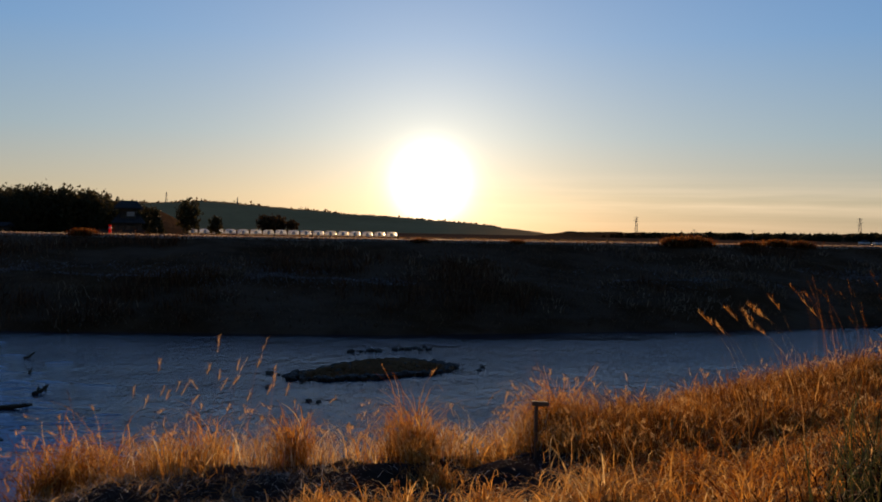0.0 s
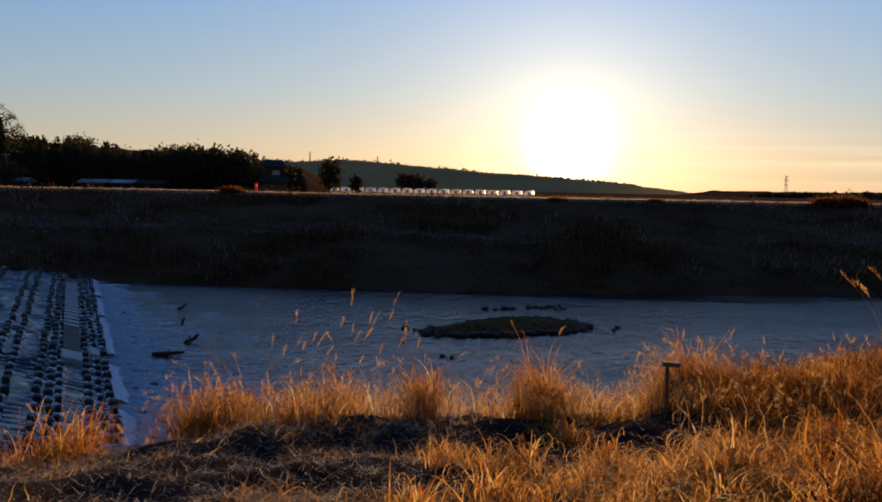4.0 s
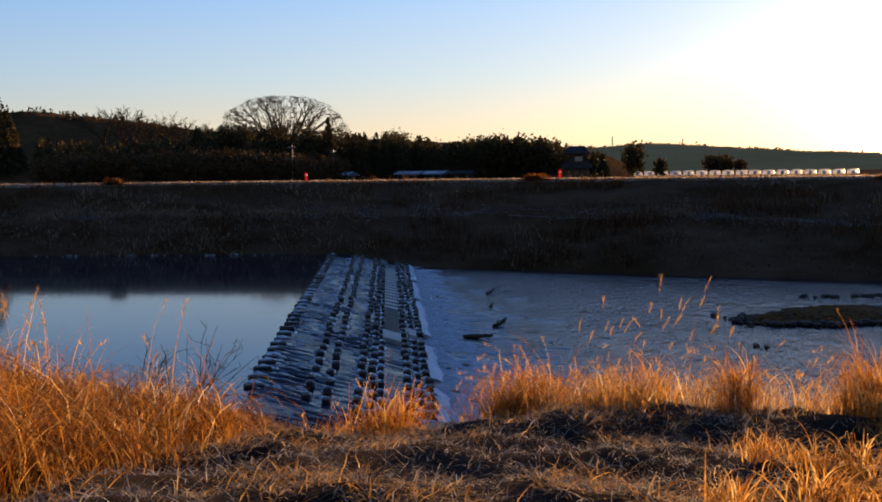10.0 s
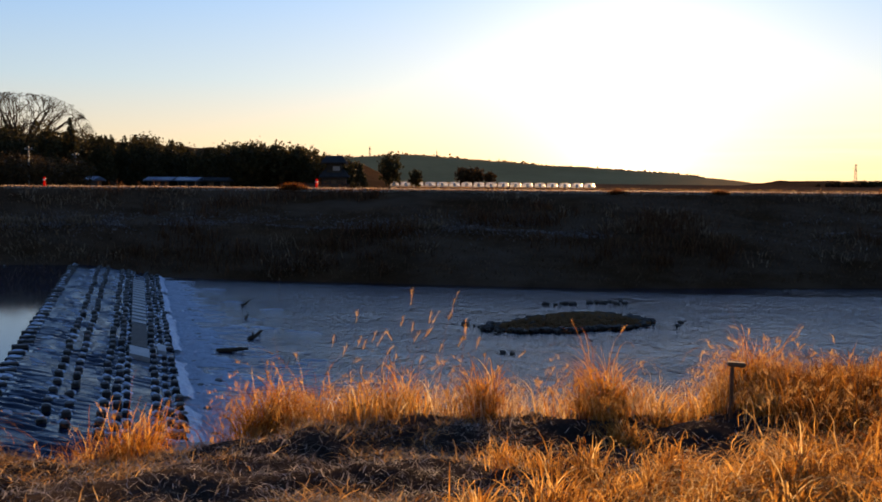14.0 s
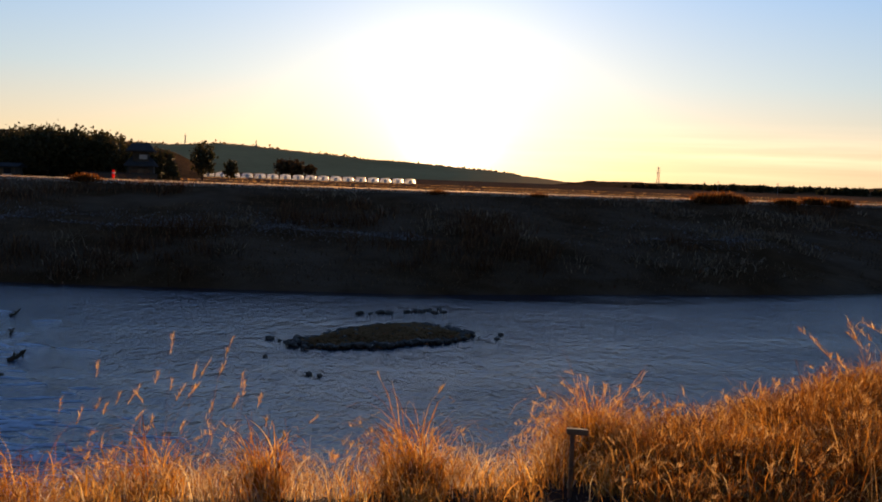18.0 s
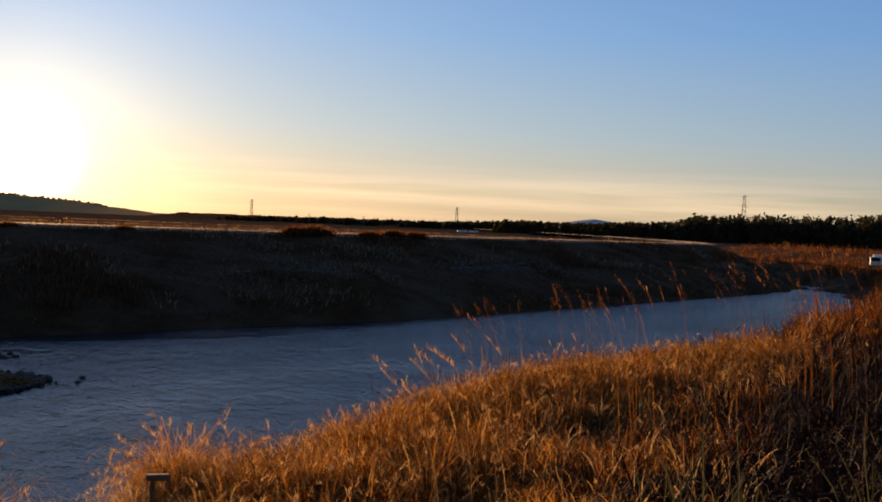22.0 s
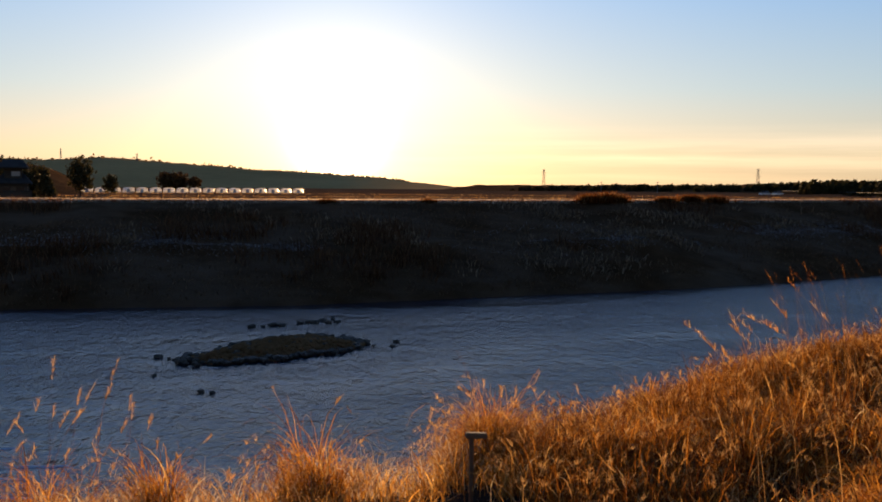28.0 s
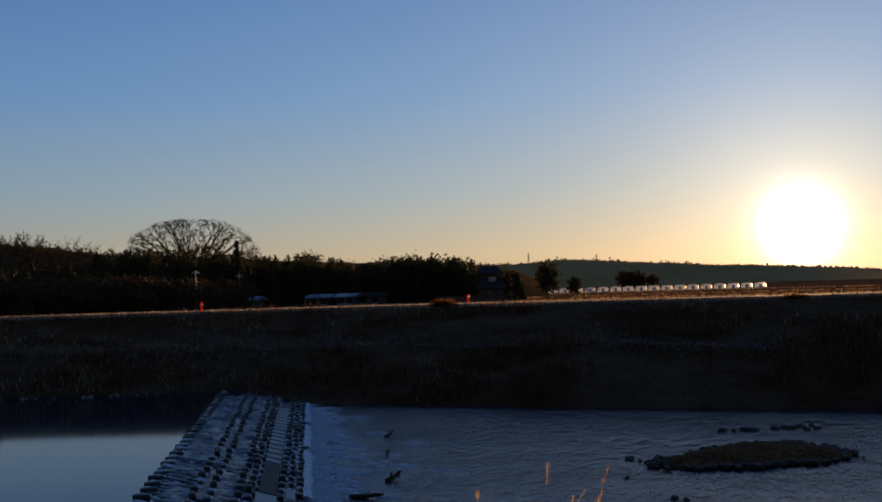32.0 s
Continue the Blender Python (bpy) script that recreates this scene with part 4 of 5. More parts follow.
# weeds on the far levee
n = 105000
x = rng.uniform(-110, 150, n)
d = rng.uniform(0.3, 20.5, n)
y = far_w(x) + d
k = hash_noise(x, y * 2, 9.0, 41) + 0.6 * hash_noise(x, y, 2.2, 42) > -0.2
p = np.stack([x, y, ground_z(x, y) - 0.05], -1)[k]
n = len(p)
V, F, _ = ribbons(p, rng.uniform(0.1, 0.4, n), rng.uniform(0, 6.28, n), rng.uniform(0, 0.9, n), rng.uniform(0.6, 1.9, n), rng.uniform(0.03, 0.08, n), 2)
tagged(new("levee_grass", mesh_np("levee_grass", V, F, M_bank)), "brown weeds over the far levee's slope", "grass", kind="stuff")
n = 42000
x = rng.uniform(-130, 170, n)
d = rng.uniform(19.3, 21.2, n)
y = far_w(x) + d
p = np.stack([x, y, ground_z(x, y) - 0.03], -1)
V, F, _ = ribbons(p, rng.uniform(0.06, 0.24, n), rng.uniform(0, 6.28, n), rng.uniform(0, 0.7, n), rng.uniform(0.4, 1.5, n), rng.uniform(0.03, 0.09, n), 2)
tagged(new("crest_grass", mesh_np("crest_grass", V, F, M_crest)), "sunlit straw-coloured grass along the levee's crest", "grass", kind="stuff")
n = 5000
x = rng.uniform(-90, 120, n)
d = np.where(rng.random(n) < 0.4, rng.normal(9.3, 0.7, n), rng.uniform(1, 19, n))
y = far_w(x) + d
k = hash_noise(x, y * 1.5, 7.0, 61) + 0.5 * hash_noise(x, y, 2.0, 62) > 0.2
c = np.stack([x, y, ground_z(x, y)], -1)[k]
clumps("levee_tussocks", c, 14, 0.4, 1.0, "pale tussocks scattered over the far levee", M_tuft, 0.5, 0.07, seg=3, plume=0.0)
n = 2600
x = rng.uniform(-95, 120, n)
d = rng.uniform(0.8, 19, n)
y = far_w(x) + d
k = hash_noise(x, y * 1.3, 8.0, 71) + 0.45 * hash_noise(x, y, 2.6, 72) > 0.22
c = np.stack([x, y, ground_z(x, y)], -1)[k]
clumps("levee_bushes", c, 26, 0.6, 1.25, "rusty brown bushes of dead weeds on the far levee", M_rust, 0.55, 0.05, seg=3, plume=0.0, droop=(0.2, 1.4), hook=0.1)
n = 60000
x = rng.uniform(-110, 60, n)
d = rng.normal(9.6, 1.5, n)
y = far_w(x) + d
k = (hash_noise(x, y * 3, 11.0, 81) + 0.5 * hash_noise(x, y * 2, 3.0, 82) > -0.05) & (d > 5) & (d < 14)
p = np.stack([x, y, ground_z(x, y) - 0.03], -1)[k]
n = len(p)
V, F, _ = ribbons(p, rng.uniform(0.1, 0.3, n), rng.uniform(0, 6.28, n), rng.uniform(0.2, 1.2, n), rng.uniform(1.0, 2.0, n), rng.uniform(0.04, 0.09, n), 2)
tagged(new("frosted_berm_grass", mesh_np("frosted_berm_grass", V, F, M_hoar)), "grey frosted grass along the berm of the far levee", "grass", kind="stuff")
# stubble in strips on the fields behind the levee
n = 16000
a, r = np.radians(rng.uniform(-40, 45, n)), rng.uniform(0, 1, n)
dist = np.repeat([112, 126, 141, 170, 205, 262], n // 6 + 1)[:n] + rng.normal(0, 2.0, n)
x, y = dist * np.sin(a), dist * np.cos(a)
k = y > far_w(x) + 30
p = np.stack([x, y, ground_z(x, y) - 0.03], -1)[k]
n = len(p)
V, F, _ = ribbons(p, rng.uniform(0.15, 0.4, n), rng.uniform(0, 6.28, n), rng.uniform(0, 0.7, n), rng.uniform(0.4, 1.5, n), rng.uniform(0.08, 0.2, n), 2)
tagged(new("field_stubble", mesh_np("field_stubble", V, F, M_straw)), "sunlit strips of straw stubble in the fields", "grass", kind="stuff")
# white water below the weir
n = 760
v = 0.94 * rng.random(n) ** 1.4
d = rng.exponential(1.5, n) * (1.15 - v)
k = d < 6
v, d = v[k], d[k]
n = len(v)
wa, wb = np.array(WR0), np.array(WR1)
side_np = np.array([dn.y, -dn.x])
base = wa[None] + (wb - wa)[None] * v[:, None] + side_np[None] * (0.15 + d)[:, None]
L, H = rng.uniform(0.25, 1.1, n), rng.uniform(0.03, 0.10, n) * (0.35 + np.exp(-d / 1.6))
turn = rng.normal(1.0, 0.3, n)
ux, uy = dn.x * np.cos(turn) - dn.y * np.sin(turn), dn.x * np.sin(turn) + dn.y * np.cos(turn)
seg_ = np.linspace(-1, 1, 7)
lens_ = (1 - seg_ ** 2)[None] * rng.uniform(0.6, 1.3, (n, 7))
bend_ = rng.normal(0, 0.06, (n, 7))
rows_ = []
for side_off, lift in ((-0.08, -0.04), (-0.02, 1.0), (0.03, 0.8), (0.10, -0.04)):
    off_ = side_off * (0.4 + lens_) + bend_
    px_ = base[:, None, 0] + L[:, None] * seg_[None] * ux[:, None] + off_ * uy[:, None]
    py_ = base[:, None, 1] + L[:, None] * seg_[None] * uy[:, None] - off_ * ux[:, None]
    pz_ = -6.995 + np.where(lift > 0, H[:, None] * lens_ * lift, lift)
    rows_.append(np.stack([px_, py_, pz_], -1))
P = np.stack(rows_, 2)
k0 = (np.arange(n)[:, None, None] * 28 + np.arange(6)[None, :, None] * 4 + np.arange(3)[None, None]).ravel()
F = np.stack([k0, k0 + 1, k0 + 5, k0 + 4], -1)
tagged(new("foam", mesh_np("foam", P.reshape(-1, 3), F, M_foam, True)), "white foaming crests on the rapids below the weir", "foam", kind="stuff")


# ---- things ----
def at_ground(x, y, dz=0.0):
    return Vector((x, y, float(ground_z(np.array(x), np.array(y))) + dz))


def ico(name, r, material, squash=(1, 1, 0.6), seed=0, sub=1, rough=0.25):
    bm = bmesh.new()
    bmesh.ops.create_icosphere(bm, subdivisions=sub, radius=r)
    rs = np.random.default_rng(seed)
    for v in bm.verts:
        k = 1 + rs.uniform(-rough, rough)
        v.co = Vector((v.co.x * squash[0] * k, v.co.y * squash[1] * k, v.co.z * squash[2] * k))
    return bm_mesh(name, bm, material)


STONES = [ico("stone", 1.0, M_stone, (1, rs_, 0.6), s, 1 if s % 2 else 2) for s, rs_ in enumerate((0.8, 0.7, 1.0, 0.6, 0.9, 0.75))]


def stone_m(x, y, z, r):
    return Matrix.Translation((x, y, z)) @ Matrix.Rotation(rng.uniform(0, 6.28), 4, "Z") @ Matrix.Diagonal((r, r, r, 1))


# gravel island
IC, IA, IB = Vector((-0.5, 45.0)), 2.95, 3.3


def island_r(t):
    return 1 + 0.13 * math.sin(2 * t + 0.6) + 0.10 * math.sin(3 * t + 2.0) + 0.07 * math.sin(5 * t + 1.0) + 0.06 * math.sin(9 * t)


def island_xy(t, f):
    """A point of the island by its bearing and share of the way out; the bar leans downstream."""
    dx, dy = IA * f * island_r(t) * math.cos(t), IB * f * island_r(t) * math.sin(t)
    return IC.x + dx + 0.42 * dy, IC.y + dy


island = thing("gravel_island", "low gravel island of brown stones in the river", "island")
V, F = [(IC.x, IC.y, -6.62)], []
for j in range(1, 9):
    for i in range(48):
        t = i / 48 * 2 * math.pi
        f = j / 8
        z = -6.62 - 0.42 * f ** 2.4 + 0.07 * float(hash_noise(np.array(math.cos(t) * f * 9.0), np.array(math.sin(t) * f * 9.0), 1.0, 8))
        V.append((*island_xy(t, f), z))
for j in range(8):
    for i in range(48):
        a, b = 1 + (j - 1) * 48 + i, 1 + (j - 1) * 48 + (i + 1) % 48
        c, d = a + 48, b + 48
        F.append((0, c, d) if j == 0 else (a, c, d, b))
me = bpy.data.meshes.new("gravel_bed")
me.from_pydata(V, [], F)
me.materials.append(M_gravel)
part("gravel_bed", me, island)
for k in range(250):
    t = rng.uniform(0, 2 * math.pi)
    f = rng.uniform(0.86, 1.13) if k < 190 else rng.uniform(0.2, 0.9)
    r = rng.uniform(0.08, 0.24) if k < 190 else rng.uniform(0.08, 0.16)
    part("stone", STONES[k % 6], island, m=stone_m(*island_xy(t, f), (-6.95 if k < 190 else -6.62 - 0.42 * f ** 2.4) + r * 0.25, r))
# cobbles strewn over the island
n = 1500
t, f = rng.uniform(0, 2 * math.pi, n), np.sqrt(rng.uniform(0.0, 0.95, n))
rr = rng.uniform(0.05, 0.2, n)
cx, cy = np.array([island_xy(a, b) for a, b in zip(t, f)]).T
cz = -6.60 - 0.42 * f ** 2.4
unit = np.array([v.co for v in STONES[1].vertices])
uf = np.array([p.vertices[:] for p in STONES[1].polygons])
ca, sa = np.cos(t * 9), np.sin(t * 9)
V = np.stack([unit[None, :, 0] * ca[:, None] - unit[None, :, 1] * sa[:, None], unit[None, :, 0] * sa[:, None] + unit[None, :, 1] * ca[:, None], np.repeat(unit[None, :, 2], n, 0)], -1) * rr[:, None, None] + np.stack([cx, cy, cz], -1)[:, None]
tagged(part("cobbles", mesh_np("cobbles", V.reshape(-1, 3), (uf[None] + np.arange(n)[:, None, None] * len(unit)).reshape(-1, 3), M_gravel), island), kind="stuff")
for x, y, r in ((-2.2, 51.9, 0.3), (-1.6, 52.1, 0.2), (-1.1, 52.4, 0.34), (-0.6, 52.2, 0.25), (0.4, 53.0, 0.22), (0.8, 53.4, 0.3), (1.2, 53.2, 0.26), (1.6, 53.7, 0.3), (1.9, 53.0, 0.24), (2.4, 53.3, 0.2), (2.2, 54.4, 0.26),
                (-5.8, 43.6, 0.22), (-5.3, 43.2, 0.16), (-4.9, 42.9, 0.2), (-3.3, 36.4, 0.2), (-2.9, 36.2, 0.12), (-5.4, 39.6, 0.14), (4.9, 46.4, 0.16), (4.6, 45.2, 0.14)):
    tagged(new("river_rock", STONES[int(abs(x * 7)) % 6]), "dark wet rock standing out of the river", "rock", "rocks in the river").matrix_world = stone_m(x, y, -6.97, r)
PALE = [ico("stone", 1.0, M_concrete, (1, q, 0.6), 20 + s, 1) for s, q in enumerate((0.8, 0.7, 0.9))]
# pale stones at the foot of the far bank above the weir
for k in range(34):
    x = rng.uniform(-72, -38)
    tagged(new("bank_stone", PALE[k % 3]), "pale stone at the foot of the far bank", "rock", "stones along the far bank").matrix_world = stone_m(x, float(far_w(np.array(x))) + rng.uniform(0.3, 0.9), -6.2, rng.uniform(0.1, 0.22))

# driftwood
def driftwood(x, y, length, r, yaw, tilt, twigs, label):
    d = thing("driftwood", label, "driftwood", "driftwood in the river", at=Matrix.Translation((x, y, -6.97)) @ Matrix.Rotation(yaw, 4, "Z"))
    ps = [(np.array([[-length / 2, 0, 0.02], [0, 0.05, 0.06], [length / 2, 0, 0.02 + tilt]]), np.array([r, r * 0.9, r * 0.5]))]
    V, F = tube_np(ps, 7)
    part("trunk", mesh_np("trunk", V, F, M_bark, True), d)
    for k in range(twigs):
        s = rng.uniform(-0.3, 0.4) * length
        e = np.array([s + rng.uniform(-0.2, 0.3), rng.uniform(-0.25, 0.25), rng.uniform(0.15, 0.4)])
        V, F = tube_np([(np.array([[s, 0, 0.05], (np.array([s, 0, 0.05]) + e) / 2 + (0, 0.05, 0.04), e]), np.array([r * 0.5, r * 0.35, 0.008]))], 5)
        part("branch", mesh_np("branch", V, F, M_bark), d)


driftwood(-14.3, 34.3, 1.3, 0.10, 0.1, 0.12, 1, "dark broken log lying in the shallow rapids")
driftwood(-14.5, 37.6, 0.7, 0.09, 0.9, 0.3, 4, "dark snag with short branches in the rapids")
driftwood(-18.8, 47.9, 0.5, 0.07, 0.5, 0.3, 2, "small dark snag caught in the river")
driftwood(-16.9, 43.0, 0.4, 0.07, 1.6, 0.2, 2, "small dark stump caught in the river")

# the fishway of pale slabs on the weir, and falls at its edge
def slab(u0, u1, v0, v1, dz, mat_, name="slab"):
    bm = bmesh.new()
    q = [weir_point(u0, v0), weir_point(u1, v0), weir_point(u1, v1), weir_point(u0, v1)]
    top = [bm.verts.new((p.x, p.y, p.z + dz)) for p in q]
    bot = [bm.verts.new((p.x, p.y, p.z - 0.14)) for p in q]
    bm.faces.new(top)
    for i in range(4):
        bm.faces.new((top[i], bot[i], bot[(i + 1) % 4], top[(i + 1) % 4]))
    bmesh.ops.recalc_face_normals(bm, faces=bm.faces)
    return part(name, bm_mesh(name, bm, mat_), weir)


def ripple(u0, u1, v, wide, tall):
    """A short standing wave of white water lying across the weir."""
    V, F, n = [], [], 6
    for i in range(n + 1):
        s = i / n
        p = weir_point(u0 + (u1 - u0) * s, v + rng.uniform(-0.0008, 0.0008))
        swell = math.sin(math.pi * s) ** 0.7
        for o, z in ((-0.5, -0.02), (0.0, 1.0), (0.5, -0.02)):
            q = Vector((p.x, p.y)) + du * (o * wide * (0.25 + 0.75 * swell))
            V.append((q.x, q.y, p.z - 0.10 + (tall * swell if z > 0 else z)))
    for i in range(n):
        for j in range(2):
            a = i * 3 + j
            F.append((a, a + 1, a + 4, a + 3))
    part("ripple", mesh_np("ripple", V, F, M_foam, True), weir)


for k in range(16):
    v = 0.45 + 0.026 * k
    slab(0.70, 0.815, v, v + 0.014, 0.10, M_pale_slab)
slab(0.69, 0.825, 0.27, 0.31, 0.10, M_pale_slab)
slab(0.885, 0.94, 0.315, 0.345, 0.10, M_pale_slab)
slab(0.70, 0.815, 0.318, 0.442, 0.06, M_stone, "apron_slab")
for u0, u1, n in ((0.08, 0.27, 95), (0.33, 0.40, 30), (0.45, 0.55, 50), (0.63, 0.66, 16), (0.72, 0.83, 26), (0.87, 0.95, 40)):
    for k in range(n):
        v, u, w = 0.01 + 0.93 * (k + rng.uniform(0, 0.6)) / n, rng.uniform(u0, u1), rng.uniform(0.02, 0.05)
        ripple(u, min(u + w * 2.2, u1 + 0.02), v, rng.uniform(0.08, 0.2), rng.uniform(0.03, 0.08))
for k, (v0, v1) in enumerate(((0.02, 0.13), (0.16, 0.29), (0.34, 0.56), (0.59, 0.75), (0.77, 0.98))):
    a0, a1 = weir_point(0.985, v0), weir_point(0.985, v1)
    side_ = Vector((dn.y, -dn.x, 0))
    V, F, nseg = [], [], 10
    for i in range(nseg + 1):
        p = a0.lerp(a1, i / nseg)
        for j, (o, z) in enumerate(((0.0, -6.78), (0.22, -6.83), (0.45, -6.985))):
            q = p + side_ * (o + rng.uniform(-0.08, 0.08))
            V.append((q.x, q.y, z + rng.uniform(-0.02, 0.03)))
    for i in range(nseg):
        for j in range(2):
            a = i * 3 + j
            F.append((a, a + 1, a + 4, a + 3))
    me = bpy.data.meshes.new("falling_water")
    me.from_pydata(V, [], F)
    me.materials.append(M_foam)
    part("falling_water", me, weir, "white water falling over the edge")
side_ = Vector((dn.y, -dn.x, 0))
for k in range(26):
    p = weir_point(1.0, rng.uniform(0.0, 0.7)) + side_ * rng.choice([0.7, 1.2]) + Vector(rng.normal(0, 0.12, 3))
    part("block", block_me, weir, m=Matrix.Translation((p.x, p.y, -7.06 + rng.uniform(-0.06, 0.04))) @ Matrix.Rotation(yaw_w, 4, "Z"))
ab = thing("abutment", "dark concrete abutment at the near end of the weir", "concrete block", kind="structure")
p = weir_point(0.98, -0.03)
part("body", bm_mesh("body", box_bm(1.6, 1.0, 1.0, 0.06), M_block), ab, m=Matrix.Translation((p.x, p.y, -6.6)) @ Matrix.Rotation(yaw_w, 4, "Z"))

# wooden sign on the near bank
g = Vector((2.6, 15.2, float(ground_z(np.array(2.6), np.array(15.2)))))
sign = thing("wooden_sign", "small weathered wooden post with a short board on top", "sign", at=g)
part("post", bm_mesh("post", box_bm(0.06, 0.06, 1.12, 0.008, (0, 0, 0.40)), M_wood), sign)
part("board", bm_mesh("board", box_bm(0.32, 0.10, 0.085, 0.014, (0.01, 0, 0.985)), M_wood), sign, m=Matrix.Rotation(0.06, 4, "Y"))

# red marker posts on the levee's crest
for x, y in ((-24.6, 82.0), (-48.4, 76.3)):
    mp = thing("marker_post", "red plastic marker post at the levee road", "post", "marker posts along the levee", at=at_ground(x, y))
    V, F = tube_np([(np.array([[0, 0, -0.2], [0, 0, 0.8], [0, 0, 0.86], [0, 0, 0.88]]), np.array([0.12, 0.12, 0.09, 0.01]))], 10)
    part("pole", mesh_np("pole", V, F, M_red, True), mp)
    V, F = tube_np([(np.array([[0, 0, 0.55], [0, 0, 0.67]]), np.array([0.124, 0.124]))], 10)
    part("band", mesh_np("band", V, F, M_white, True), mp, "pale reflecting band")


# ---- trees ----
def bare_tree(x, y, h, spread_, label, levels=5, seed=1, group="", wide=0.0):
    rs = np.random.default_rng(seed)
    base = at_ground(x, y)
    tr = thing("bare_tree", label, "tree", group, at=base)
    trunk, limbs, twigs = [], [], []

    def grow(p, d, length, r, level):
        n = 4
        pts = [p]
        for i in range(n):
            d = d + rs.normal(0, 0.10, 3) + np.array([0, 0, 0.03 if level < 3 else -0.04])
            d /= np.linalg.norm(d)
            pts.append(pts[-1] + d * length / n)
        rad = np.linspace(r, r * 0.62, n + 1)
        (trunk if level == 0 else limbs if level < 3 else twigs).append((np.array(pts), rad))
        if level >= levels:
            return
        for k in range(5 if level == 0 else 3):
            a = rs.uniform(0.35, 0.85) * (1.0 if level else spread_)
            b = rs.uniform(0, 2 * math.pi) if level else k * 1.26 + rs.uniform(-0.3, 0.3)
            u = np.cross(d, [0.3, 0.2, 0.9])
            u /= np.linalg.norm(u)
            w = np.cross(d, u)
            nd = d * math.cos(a) + (u * math.cos(b) + w * math.sin(b)) * math.sin(a)
            start = pts[-1] if k < 2 else pts[rs.integers(2, n)]
            grow(start, nd, length * rs.uniform(0.62, 0.85), r * 0.58, level + 1)
    grow(np.array([0, 0, -0.3]), np.array([0, 0, 1.0]), h * 0.24, h * 0.028, 0)
    allp = np.concatenate([q[0] for q in trunk + limbs + twigs])
    kz, kw = h / allp[:, 2].max(), (wide or h * 0.55) / np.abs(allp[:, :2]).max(0).mean()
    for ps in (trunk, limbs, twigs):
        for q in ps:
            q[0][:] = q[0] * (kw, kw, kz)
    for nm, ps, sides in (("trunk", trunk, 7), ("limb_work", limbs, 5), ("twig_spray", twigs, 3)):
        V, F = tube_np([(p_, np.maximum(r_, 0.045)) for p_, r_ in ps], sides)
        o = part(nm, mesh_np(nm, V, F, M_bark), tr)
        if nm == "twig_spray":
            tagged(o, kind="stuff")
    return tr


def dome_tree(x, y, h, half, label, seed):
    """A great leafless tree: a short bole, limbs that fan out to a wide dome, and sprays of fine twigs."""
    rs = np.random.default_rng(seed)
    tr = thing("bare_tree", label, "tree", at=at_ground(x, y))
    fork = np.array([0, 0, h * 0.2])

    def dome(a, e):
        return np.array([math.cos(a) * math.cos(e) ** 0.7 * half, math.sin(a) * math.cos(e) ** 0.7 * half, h * (0.36 + 0.64 * math.sin(e) ** 0.75)]) * rs.uniform(0.9, 1.04)

    def limb(p, q, r0, r1, lift, n=6):
        s = np.linspace(0, 1, n)[:, None]
        path = p + (q - p) * s + np.array([0, 0, 1.0]) * lift * np.sin(s * math.pi) + np.concatenate([np.zeros((1, 3)), rs.normal(0, 0.10, (n - 1, 3))])
        return path, np.linspace(r0, r1, n)
    V, F = tube_np([(np.array([[0, 0, -0.4], [0.1, 0, h * 0.1], fork]), np.array([1.1, 0.85, 0.75]))], 9)
    part("trunk", mesh_np("trunk", V, F, M_bark, True), tr)
    fine = []
    for k in range(18):
        a, e = k * 2.4 + rs.uniform(-0.3, 0.3), 0.08 + 1.35 * (k + 0.5) / 18
        end = dome(a, e) * 0.9
        main = limb(fork + rs.normal(0, 0.15, 3), end, 0.46, 0.12, rs.uniform(0.4, 1.8) + 1.8 * (e < 0.5))
        V, F = tube_np([main], 6)
        part("limb", mesh_np("limb", V, F, M_bark), tr)
        for m in range(7):
            s = main[0][rs.integers(2, 6)]
            sub = limb(s, dome(a + rs.normal(0, 0.3), np.clip(e + rs.normal(0, 0.22), 0.0, 1.5)), 0.11, 0.045, rs.uniform(0.1, 0.8), 5)
            fine.append(sub)
            for t in range(6):
                u = sub[0][rs.integers(2, 5)]
                d = (u - fork) / np.linalg.norm(u - fork) * rs.uniform(0.6, 1.7) + rs.normal(0, 0.65, 3)
                tw = limb(u, u + d, 0.055, 0.032, 0.15, 3)
                fine.append(tw)
                for w in range(3):
                    v = tw[0][rs.integers(1, 3)]
                    fine.append(limb(v, v + d * 0.4 + rs.normal(0, 0.45, 3), 0.036, 0.02, 0.0, 3))
    inside = []
    for pts_, rad_ in fine:
        e = ((np.abs(pts_[:, 0]) / half) ** 2.5 + (np.abs(pts_[:, 1]) / half) ** 2.5 + (np.maximum(pts_[:, 2] - 0.3 * h, 0) / (0.7 * h)) ** 2.5) ** 0.4
        k = np.where(e > 0.97, 0.97 / np.maximum(e, 1e-6) + rs.normal(0, 0.012), 1.0)[:, None]
        inside.append((np.concatenate([pts_[:, :2] * k, (0.3 * h + (pts_[:, 2:] - 0.3 * h) * k)], 1), rad_))
    V, F = tube_np(inside, 3)
    tagged(part("twig_spray", mesh_np("twig_spray", V, F, M_bark), tr), kind="stuff")


x, y = polar(-33.2, 232)
dome_tree(x, y, 21.2, 16.4, "large spreading leafless tree beyond the far levee", 3)
for k in range(8):
    x, y = polar(-43.5 + 0.85 * k, 262 + 6 * (k % 3))
    o = bare_tree(x, y, 12.5 + 1.5 * (k % 3), 0.8, "leafless tree on the skyline of the hill", 4, 20 + k, "bare trees on the hill")
    o.location.z = 0.4 + 262 * math.tan(radians(3.85 - 0.17 * k + 0.15 * (k % 2))) - 12.5


